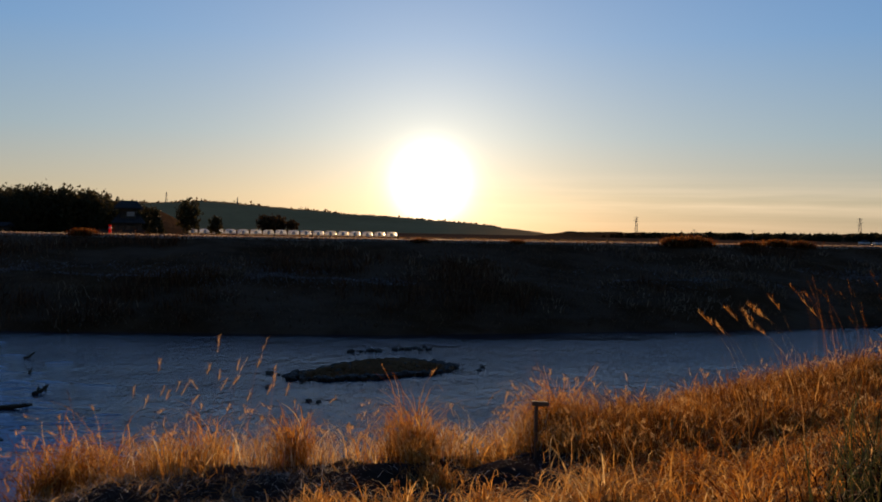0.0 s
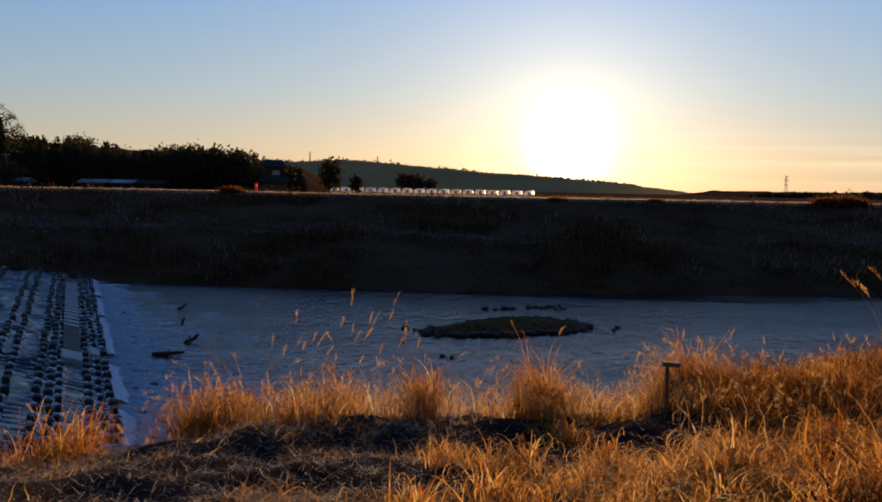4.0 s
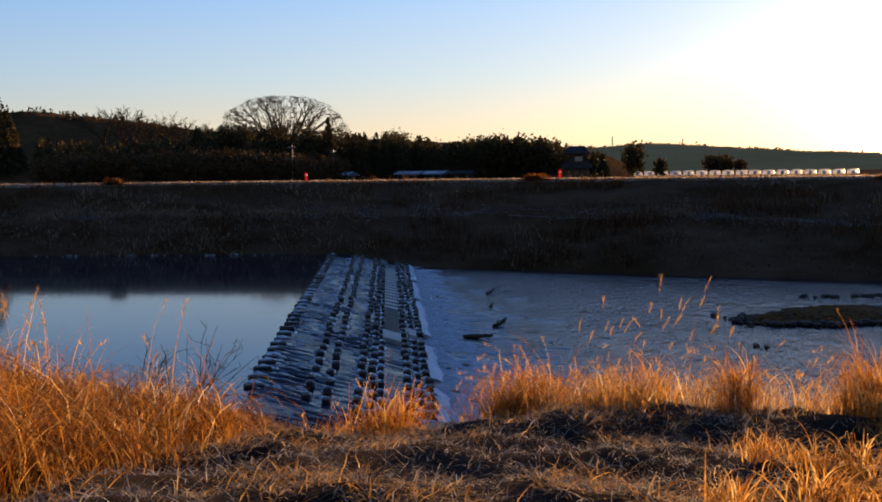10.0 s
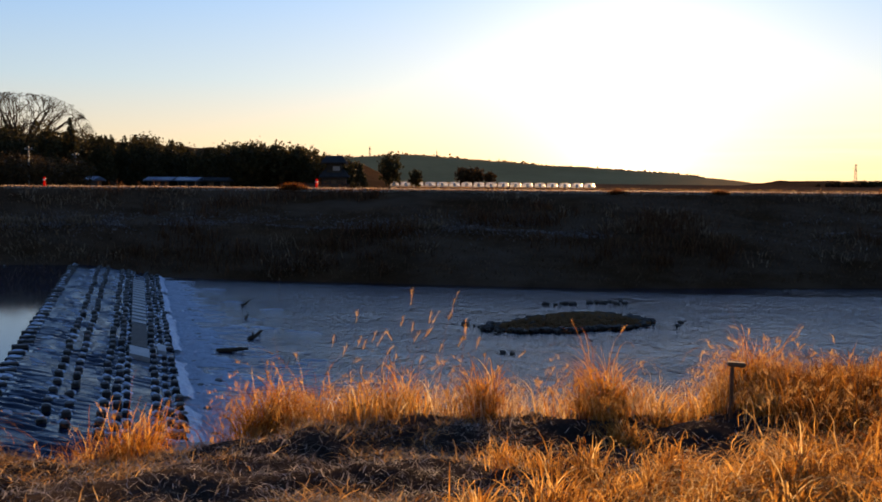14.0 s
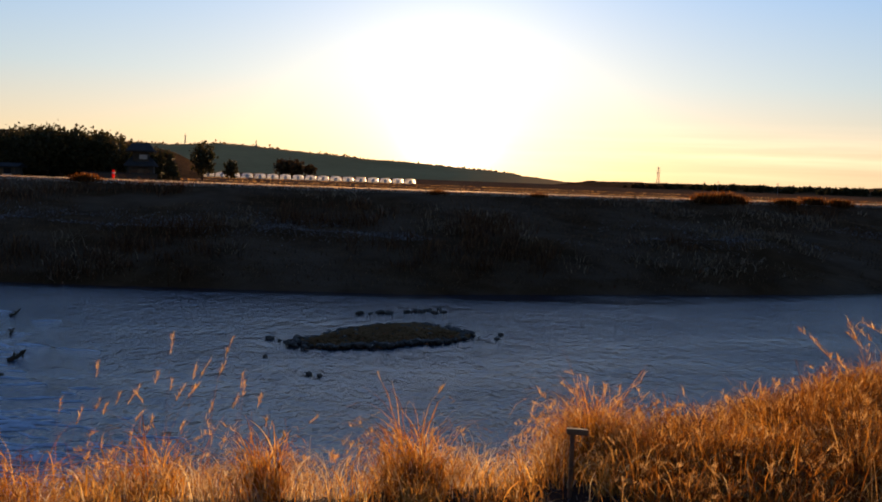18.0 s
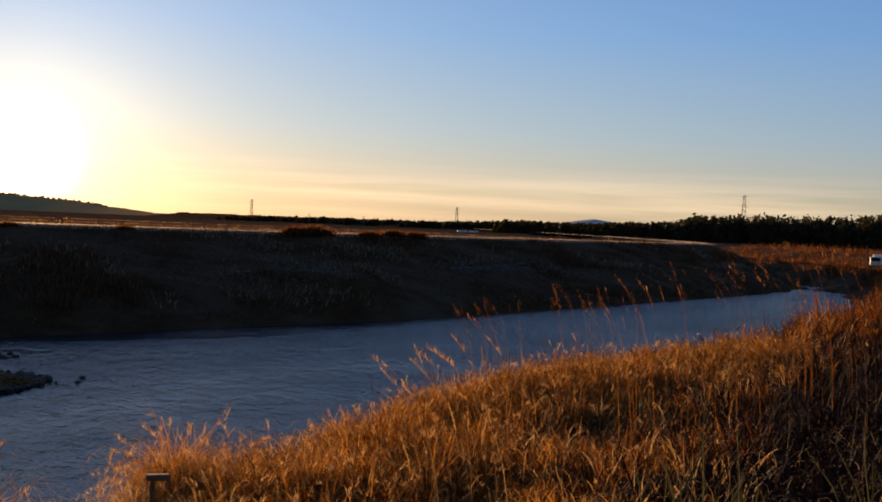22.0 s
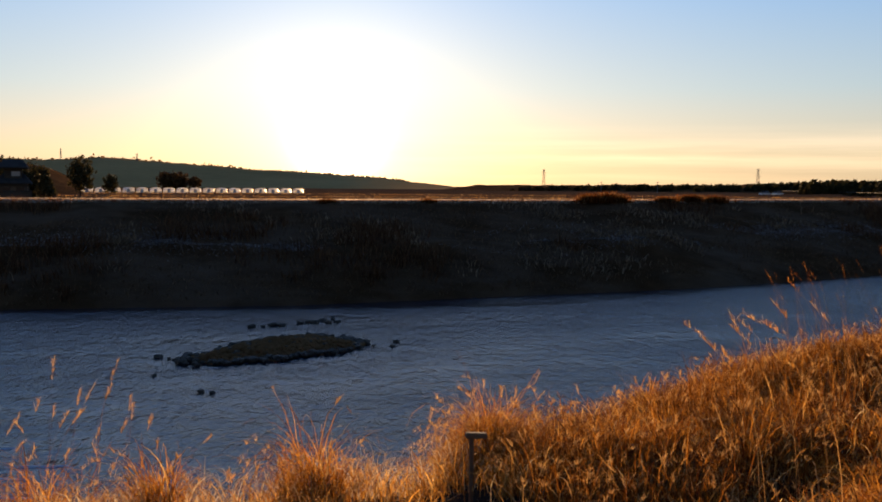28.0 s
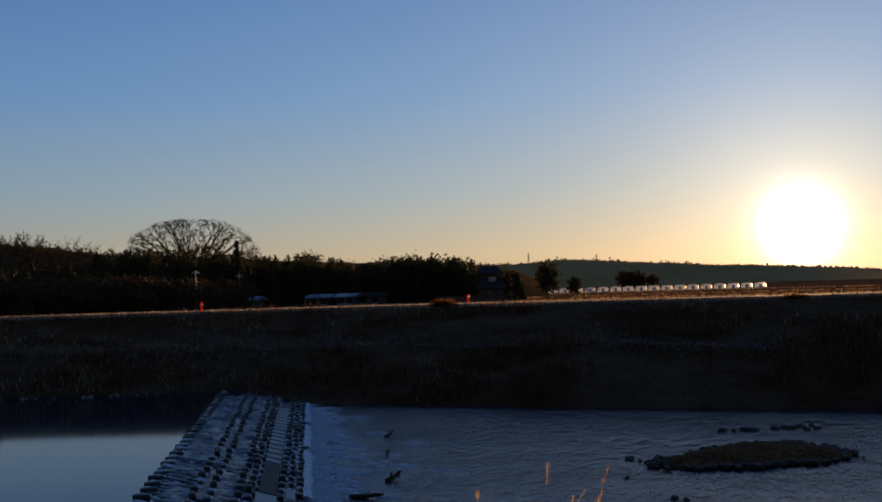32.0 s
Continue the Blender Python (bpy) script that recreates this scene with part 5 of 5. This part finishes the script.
def evergreen(az, el, dist, r, label, shape="c", leaves=900, seed=0):
    x, y = polar(az, dist)
    g = at_ground(x, y)
    h = 0.35 + dist * math.tan(radians(el)) - g.z
    t = thing("conifer" if shape == "c" else "broad_evergreen", label, "tree", at=g)
    V, F = tube_np([(np.array([[0, 0, -0.2], [0, 0, h * 0.5], [0, 0, h * 0.92]]), np.array([h * 0.022, h * 0.014, 0.03]))], 6)
    part("trunk", mesh_np("trunk", V, F, M_bark), t)
    V, F = (cone_leaves if shape == "c" else dome_leaves)(h, r, leaves, 0.2 + dist * 0.001)
    part("crown", mesh_np("crown", V, F, M_leaf), t)


evergreen(-12.0, 1.5, 206, 2.6, "single dark rounded evergreen beside the fields", "r", 900)
evergreen(-10.4, 0.55, 215, 1.6, "small round shrub-like tree beside the fields", "r", 400)
for az, el, r in ((-49.4, 5.9, 4.6), (-50.4, 5.3, 5.0), (-51.4, 5.2, 5.0), (-52.6, 5.0, 5.0), (-48.5, 3.9, 3.0), (-54.0, 4.9, 5.0), (-55.4, 5.3, 5.0), (-57, 5.0, 5.0)):
    evergreen(az, el, 255, r * 1.8, "tall dark cedar beyond the far levee", "c", 2600)
for az, el, r in ((-30.6, 3.3, 2.5), (-31.9, 2.8, 3.6), (-38.4, 2.9, 2.5), (-23.0, 1.75, 2.6), (-20.4, 2.0, 3.6), (-18.9, 2.0, 3.4), (-17.6, 1.8, 3.0)):
    evergreen(az, el, 190, r, "dark evergreen in the grove beyond the levee", "r" if r > 2.6 else "c", 1500)


def shrub(x, y, r, h, label):
    s = thing("shrub", label, "shrub", "shrubs on the levee crest", at=at_ground(x, y))
    n = int(400 * r)
    b = np.concatenate([rng.normal(0, r * 0.35, (n, 1)), rng.normal(0, r * 0.2, (n, 1)), np.zeros((n, 1)) - 0.05], 1)
    V, F, _ = ribbons(b, rng.uniform(0.4, 1.0, n) * h, rng.uniform(0, 6.28, n), rng.uniform(0, 0.4, n), rng.uniform(0.3, 1.4, n), rng.uniform(0.04, 0.08, n), 3)
    part("foliage", mesh_np("foliage", V, F, M_reed_red), s)


for az, r, h in ((17.6, 1.6, 1.1), (18.6, 1.8, 1.3), (19.4, 1.4, 1.0), (22.0, 1.8, 0.8), (23.4, 2.0, 0.9), (24.8, 2.0, 0.9), (-18.2, 1.5, 0.8), (-43.6, 1.2, 0.8), (2.0, 1.2, 0.5), (8.0, 1.0, 0.5)):
    for dist in range(60, 140):
        x, y = polar(az, dist)
        if y - float(far_w(np.array(x))) > 19.4:
            break
    shrub(x, y, r, h, "brown dry shrub on the levee's crest")


# ---- buildings ----
def prism(w, d, h, over=0.4, thick=0.18, hip=0.0):
    """A gabled or hipped roof over a w by d plan, ridge along x."""
    bm = bmesh.new()
    a, b, r = w / 2 + over, d / 2 + over, w / 2 + over - hip
    for z in (0, thick):
        v = [bm.verts.new(p) for p in ((-a, -b, z), (a, -b, z), (a, b, z), (-a, b, z), (-r, 0, h + z), (r, 0, h + z))]
        for f in ((0, 1, 5, 4), (2, 3, 4, 5), (1, 2, 5), (3, 0, 4)):
            bm.faces.new([v[i] for i in f])
        low_ = v if z == 0 else low_
    hi = v
    for i in range(4):
        bm.faces.new((low_[i], low_[(i + 1) % 4], hi[(i + 1) % 4], hi[i]))
    bmesh.ops.recalc_face_normals(bm, faces=bm.faces)
    return bm


def house(x, y, w, d, wall_h, roof_h, yaw, label, roof_mat, storeys=1, hip=0.0):
    h = thing("house", label, "house", at=Matrix.Translation(at_ground(x, y)) @ Matrix.Rotation(yaw, 4, "Z"))
    part("wall", bm_mesh("wall", box_bm(w, d, wall_h + 0.3, 0, (0, 0, wall_h / 2 - 0.15)), M_wall), h)
    part("roof", bm_mesh("roof", prism(w, d, roof_h, 0.6, 0.2, hip), roof_mat), h, m=Matrix.Translation((0, 0, wall_h)))
    if storeys > 1:
        part("upper_wall", bm_mesh("upper_wall", box_bm(w * 0.6, d * 0.7, 2.4, 0, (0, 0, wall_h + roof_h * 0.5 + 0.6)), M_wall), h)
        part("gable_panel", bm_mesh("gable_panel", box_bm(w * 0.3, 0.12, 0.8, 0.02, (w * 0.1, -d * 0.35 - 0.07, wall_h + roof_h * 0.5 + 0.9)), M_pale_slab), h, "pale plaster panel under the eaves")
        part("upper_roof", bm_mesh("upper_roof", prism(w * 0.62, d * 0.75, roof_h * 0.8, 1.0, 0.25, 0.9), roof_mat), h, m=Matrix.Translation((0, 0, wall_h + roof_h * 0.5 + 1.8)))
    door = part("door", bm_mesh("door", box_bm(0.9, 0.07, 1.1 if wall_h < 2 else 1.95, 0.01, (w * 0.02, -d / 2 - 0.03, 0.55 if wall_h < 2 else 0.98)), M_wood), h)
    part("handle", bm_mesh("handle", box_bm(0.04, 0.06, 0.14, 0.01, (w * 0.02 + 0.36, -d / 2 - 0.09, 0.6 if wall_h < 2 else 1.0)), M_steel), door)
    n = max(2, int(w / 2.4))
    for k in range(n):
        wx = -w / 2 + (k + 0.5) * w / n
        win = part("window", bm_mesh("window", box_bm(1.2, 0.08, 1.1, 0.01, (wx, -d / 2 - 0.03, wall_h * 0.55)), M_glass), h)
        part("frame", bm_mesh("frame", box_bm(1.4, 0.05, 0.10, 0.0, (wx, -d / 2 - 0.06, wall_h * 0.55 - 0.6)), M_white), win)
    return h


hx, hy = polar(-15.4, 176)
house(hx, hy, 4.4, 4.2, 2.4, 1.6, 0.2, "two-storey house with dark tiled hipped roofs beyond the levee", M_tile, 2, 1.2)
for az, dist, w, roof_m, lab in ((-25.6, 185, 4.2, M_blue_roof, "low house with a blue sheet roof"), (-24.0, 184, 3.4, M_blue_roof, "low shed with a blue-grey roof"), (-22.6, 186, 5.0, M_tile, "small house with a grey roof among trees"),
                                 (-30.0, 178, 5.0, M_blue_roof, "small shed with a pale roof under the trees"), (-36.6, 172, 4.0, M_blue_roof, "small shed by the wood")):
    x, y = polar(az, dist)
    house(x, y, w, 4.5, 1.45, 0.6, 0.1, lab + " beyond the levee", roof_m)
# low wall beside the tall house
wx, wy = polar(-16.6, 172)
wl = thing("garden_wall", "long low grey wall before the house", "wall", at=Matrix.Translation(at_ground(wx, wy)))
part("wall", bm_mesh("wall", box_bm(13, 0.25, 1.3, 0.03, (0, 0, 0.5)), M_wall), wl)
part("coping", bm_mesh("coping", box_bm(13.1, 0.4, 0.12, 0.02, (0, 0, 1.21)), M_tile), wl)

# greenhouses
gh = thing("greenhouse", "white film tunnel greenhouse in the fields", "greenhouse", "row of greenhouses")
th = np.linspace(0, math.pi, 13)
W_, L_ = 3.5, 22.0
prof = np.stack([-np.cos(th) * W_ / 2, np.sin(th) ** 0.8 * 0.5 + 0.1], -1)
prof = np.concatenate([[[-W_ / 2, -1.0]], prof, [[W_ / 2, -1.0]]])
V = np.concatenate([np.stack([prof[:, 0], np.full(len(prof), yy), prof[:, 1]], -1) for yy in (0, L_)])
k_ = len(prof)
F = np.stack([np.arange(k_ - 1), np.arange(k_ - 1) + 1, np.arange(k_ - 1) + 1 + k_, np.arange(k_ - 1) + k_], -1)
part("cover", mesh_np("cover", V, F, M_film, True), gh)
for yy in (0, L_):
    me = bpy.data.meshes.new("end_wall")
    me.from_pydata([(px_, yy, pz_) for px_, pz_ in prof], [], [tuple(range(k_))])
    me.materials.append(M_film)
    part("end_wall", me, gh)
part("door", bm_mesh("door", box_bm(0.9, 0.06, 1.1, 0.02, (0, -0.05, 0.55)), M_white), gh)
for k in range(1, 5):
    V, F = tube_np([(np.stack([prof[:, 0] * 1.01, np.full(k_, k * L_ / 4), prof[:, 1] * 1.01], -1), np.full(k_, 0.02))], 4)
    part("hoop", mesh_np("hoop", V, F, M_steel), gh)
for k in range(17):
    az = -11.7 + 12.0 * (k / 16)
    x, y = polar(az, 292)
    m = Matrix.Translation(at_ground(x, y)) @ Matrix.Rotation(radians(-az), 4, "Z") @ Matrix.Rotation(radians(2.2), 4, "X")
    if k == 0:
        gh.matrix_world = m
    else:
        copy_thing(gh, m)


# pylons
def pylon(az, top_el, dist, h):
    x, y = polar(az, dist)
    base = 0.5 + dist * math.tan(radians(top_el)) - h
    p = thing("pylon", "grey steel lattice pylon on the skyline", "pylon", "pylons on the horizon", at=Matrix.Translation((x, y, base)) @ Matrix.Rotation(radians(-az) + 0.3, 4, "Z"))
    w0, w1, r = h * 0.09, h * 0.014, 0.075 * max(1, dist / 600)
    for sx in (-1, 1):
        for sy in (-1, 1):
            V, F = tube_np([(np.array([[sx * w0, sy * w0, -1], [sx * w0 * 0.4, sy * w0 * 0.4, h * 0.55], [sx * w1, sy * w1, h]]), np.array([r, r, r * 0.8]))], 4)
            part("leg", mesh_np("leg", V, F, M_steel), p)
    ps = []
    for k in range(9):
        z0, z1 = h * k / 9, h * (k + 1) / 9
        f = lambda z: np.interp(z, [0, h * 0.55, h], [w0, w0 * 0.4, w1])
        for s in (-1, 1):
            for sy in (-1, 1):
                ps.append((np.array([[s * f(z0), sy * f(z0), z0], [-s * f(z1), sy * f(z1), z1]]), np.array([r * 0.5, r * 0.5])))
                ps.append((np.array([[sy * f(z0), s * f(z0), z0], [sy * f(z1), -s * f(z1), z1]]), np.array([r * 0.5, r * 0.5])))
    V, F = tube_np(ps, 3)
    part("bracing", mesh_np("bracing", V, F, M_steel), p)
    for z, w in ((0.97, 0.07), (0.88, 0.10), (0.79, 0.09)):
        V, F = tube_np([(np.array([[-h * w, 0, h * z], [0, 0, h * z + 0.6], [h * w, 0, h * z]]), np.array([r * 0.6, r, r * 0.6]))], 4)
        part("crossarm", mesh_np("crossarm", V, F, M_steel), p)


for az, el, dist, h in ((15.2, 1.05, 900, 30), (27.6, 1.12, 690, 26), (44.5, 2.48, 520, 30), (56.0, 2.78, 470, 30), (-13.1, 1.95, 900, 14), (-9.0, 1.75, 880, 12)):
    pylon(az, el, dist, h)
# utility poles
for az, el, dist in ((-32.9, 1.6, 150), (-30.4, 1.3, 158), (18.6, 0.35, 420), (21.9, 0.35, 430)):
    x, y = polar(az, dist)
    g = at_ground(x, y)
    h = 0.4 + dist * math.tan(radians(el)) - g.z
    u = thing("utility_pole", "thin pale concrete utility pole beyond the levee", "pole", "utility poles", at=g)
    V, F = tube_np([(np.array([[0, 0, -0.5], [0, 0, h]]), np.array([0.15, 0.1]))], 8)
    part("shaft", mesh_np("shaft", V, F, M_concrete, True), u)
    arm = part("arm", bm_mesh("arm", box_bm(1.2, 0.1, 0.12, 0.01, (0, 0, h * 0.93)), M_steel), u)
    for ix in (-0.5, 0.0, 0.5):
        V, F = tube_np([(np.array([[ix, 0, h * 0.93 + 0.05], [ix, 0, h * 0.93 + 0.16], [ix, 0, h * 0.93 + 0.22]]), np.array([0.05, 0.07, 0.03]))], 8)
        part("insulator", mesh_np("insulator", V, F, M_white), arm, "white porcelain insulator")

# storage tank and van on the near side downstream
tx, ty = polar(57.2, 160)
g = at_ground(tx, ty)
tank = thing("storage_tank", "cream-painted cylindrical steel tank standing behind the reeds", "tank", at=g)
tz = 1.15 - g.z
V, F = tube_np([(np.array([[0, 0, -0.2], [0, 0, tz - 0.3], [0, 0, tz - 0.05], [0, 0, tz], [0, 0, tz + 0.02]]), np.array([3.6, 3.6, 3.45, 2.6, 0.05]))], 32)
part("shell", mesh_np("shell", V, F, M_cream, True), tank)
for f in (0.25, 0.5, 0.75):
    V, F = tube_np([(np.array([[0, 0, tz * f - 0.05], [0, 0, tz * f + 0.05]]), np.array([3.65, 3.65]))], 32)
    part("rib", mesh_np("rib", V, F, M_cream), tank)
vx, vy = polar(51.6, 165)
g = at_ground(vx, vy)
van = thing("white_van", "small white box van parked behind the reeds", "van", at=Matrix.Translation((g.x, g.y, g.z)) @ Matrix.Rotation(0.3, 4, "Z"))
vb = 2.35
part("box_body", bm_mesh("box_body", box_bm(3.6, 1.9, 1.7, 0.08, (0.6, 0, vb - 0.85)), M_white), van)
part("cab", bm_mesh("cab", box_bm(1.3, 1.8, 1.4, 0.15, (-1.9, 0, vb - 1.05)), M_white), van)
part("windscreen", bm_mesh("windscreen", box_bm(0.06, 1.5, 0.6, 0.02, (-2.56, 0, vb - 0.75)), M_glass), van)
part("chassis", bm_mesh("chassis", box_bm(4.6, 1.6, 0.3, 0.04, (-0.1, 0, vb - 1.85)), M_tyre), van)
for wx_ in (-1.7, 1.6):
    for wy_ in (-0.85, 0.85):
        V, F = tube_np([(np.array([[wx_, wy_ - 0.12, vb - 2.0], [wx_, wy_ + 0.12, vb - 2.0]]), np.array([0.36, 0.36]))], 14)
        wh = part("wheel", mesh_np("wheel", V, F, M_tyre), van)
        V, F = tube_np([(np.array([[wx_, wy_ - 0.13, vb - 2.0], [wx_, wy_ + 0.13, vb - 2.0]]), np.array([0.2, 0.2]))], 12)
        part("rim", mesh_np("rim", V, F, M_steel), wh, "grey steel rim")
# cars far off on the field road
for az, dist in ((27.9, 330), (28.6, 335)):
    x, y = polar(az, dist)
    car = thing("car", "small pale car parked far off in the fields", "car", "cars in the fields", at=Matrix.Translation(at_ground(x, y)) @ Matrix.Rotation(0.4, 4, "Z"))
    part("body", bm_mesh("body", box_bm(4.0, 1.7, 0.7, 0.15, (0, 0, 0.65)), M_white), car)
    part("cabin", bm_mesh("cabin", box_bm(2.2, 1.5, 0.6, 0.18, (0.2, 0, 1.25)), M_glass), car)
    for wx_ in (-1.25, 1.25):
        for wy_ in (-0.75, 0.75):
            V, F = tube_np([(np.array([[wx_, wy_ - 0.1, 0.3], [wx_, wy_ + 0.1, 0.3]]), np.array([0.3, 0.3]))], 12)
            wh = part("wheel", mesh_np("wheel", V, F, M_tyre), car)
            V, F = tube_np([(np.array([[wx_, wy_ - 0.11, 0.3], [wx_, wy_ + 0.11, 0.3]]), np.array([0.17, 0.17]))], 10)
            part("rim", mesh_np("rim", V, F, M_steel), wh, "grey steel rim")


# ---- single tall stems on the near bank ----
def tall_reed(x, y, z_top, az, bend, n=1, label="tall dry reed stem with a feathery head", head=1.0, tight=False, material=None, head_material=None):
    """A few stems from one root; the head is a mesh of its own."""
    g = at_ground(x, y)
    t = thing("tall_reed", label, "reed", "tall reeds on the bank", at=g)
    L = z_top - g.z
    for k in range(n):
        l_ = L * rng.uniform(0.92, 1.05)
        V, F, P = ribbons(np.array([[rng.normal(0, 0.05), rng.normal(0, 0.05), 0]]), np.array([l_ * (1 + 0.1 * bend)]), np.array([az + rng.normal(0, 0.3)]), np.array([0.03]), np.array([bend]), np.array([0.014 if tight else 0.007]), 8, 2.4)
        part("stem", mesh_np("stem", V, F, material or M_straw), t)
        if head:
            tip, bef = P[0, -1], P[0, -2]
            f = int(46 * head)
            s = rng.random((f, 1))
            b = bef + (tip - bef) * (0.2 + 0.85 * s)
            d = tip - bef
            V, F, _ = ribbons(b, rng.uniform(0.08, 0.2, f) * head, np.full(f, math.atan2(d[1], d[0])) + rng.normal(0, 0.8, f), rng.uniform(0.05, 0.2 if tight else 0.6, f), rng.uniform(0.2, 0.6 if tight else 1.9, f), rng.uniform(0.008, 0.016, f) * (1.0 if tight else 0.6), 3, 1.2)
            tagged(part("seed_head", mesh_np("seed_head", V, F, head_material or M_plume), t), kind="stuff")


for k in range(24):
    x = -5.3 + 2.9 * rng.random()
    tall_reed(x, 16.4 + rng.uniform(-0.9, 0.6), -2.2 - 1.15 * rng.random(), rng.uniform(-0.5, 0.8), rng.uniform(0.1, 0.8), head=0.7, material=M_reed_red)
for k in range(100):
    a, dist = rng.uniform(27, 48), rng.uniform(15, 27)
    x, y = polar(a, dist)
    g = float(ground_z(np.array(x), np.array(y)))
    top = 0.6 + dist * math.tan(radians(np.interp(a, [27, 30, 36, 42, 48], [-5.2, -4.3, -3.0, -1.6, -1.2]) - 2.2 * rng.random() ** 1.5 + 0.4))
    if 1.1 < top - g < 4.2:
        tall_reed(x, y, top, rng.uniform(1.9, 3.4), rng.uniform(0.3, 1.0), head=rng.choice([0.25, 0.4, 0.5]), material=M_reed_mid, head_material=M_reed_mid)
for k in range(11):
    a, dist = rng.uniform(23, 30), rng.uniform(11, 17)
    x, y = polar(a, dist)
    tall_reed(x, y, 0.2 + dist * math.tan(radians(np.interp(a, [19, 24, 30], [-6.5, -5.0, -3.2]) - 1.4 * rng.random())), rng.uniform(1.9, 3.6), rng.uniform(0.5, 1.3), head=0.6, head_material=M_gold)
tall_reed(4.32, 4.78, 0.5, 1.5, 0.06, 1, "very tall pale reed with a dense feathery head", 0.8, True)
for x, y, h, a, bnd in ((3.75, 4.3, 1.9, 2.6, 1.0), (3.3, 4.1, 1.3, 0.4, 0.8), (3.2, 4.7, 1.5, 3.0, 1.5), (3.9, 4.9, 1.2, 0.3, 0.9), (2.9, 5.4, 1.6, 2.8, 1.6), (4.4, 4.4, 1.4, 0.8, 1.0), (3.0, 3.9, 1.1, 2.4, 2.0)):
    tall_reed(x, y, float(ground_z(np.array(x), np.array(y))) + h, a, bnd, 2, "bent pale dry reed stems beside the path", 0.3)


def bare_bush(x, y, h, label):
    g = at_ground(x, y)
    s = thing("bare_bush", label, "shrub", at=g)
    for k in range(14):
        a, l_ = rng.uniform(-0.6, 1.3), h * rng.uniform(0.6, 1.1)
        pts = [np.array([rng.normal(0, 0.08), rng.normal(0, 0.08), 0])]
        d = np.array([math.cos(a) * 0.7, math.sin(a) * 0.5, 1.0])
        for i in range(5):
            d = d + rng.normal(0, 0.18, 3)
            pts.append(pts[-1] + d / np.linalg.norm(d) * l_ / 5)
        ps = [(np.array(pts), np.linspace(0.012, 0.004, 6))]
        for j in range(2, 6):
            e = pts[j] + rng.normal(0, 0.16, 3) + (0.05, 0, 0.12)
            ps.append((np.array([pts[j], (pts[j] + e) / 2 + rng.normal(0, 0.02, 3), e]), np.array([0.006, 0.005, 0.003])))
        V, F = tube_np(ps, 4)
        part("branch", mesh_np("branch", V, F, M_bark), s)


bare_bush(-12.6, 13.4, 1.7, "leafless bush of thin twigs on the near bank")
bare_bush(-13.6, 13.0, 1.4, "leafless bush of thin twigs among the reeds")
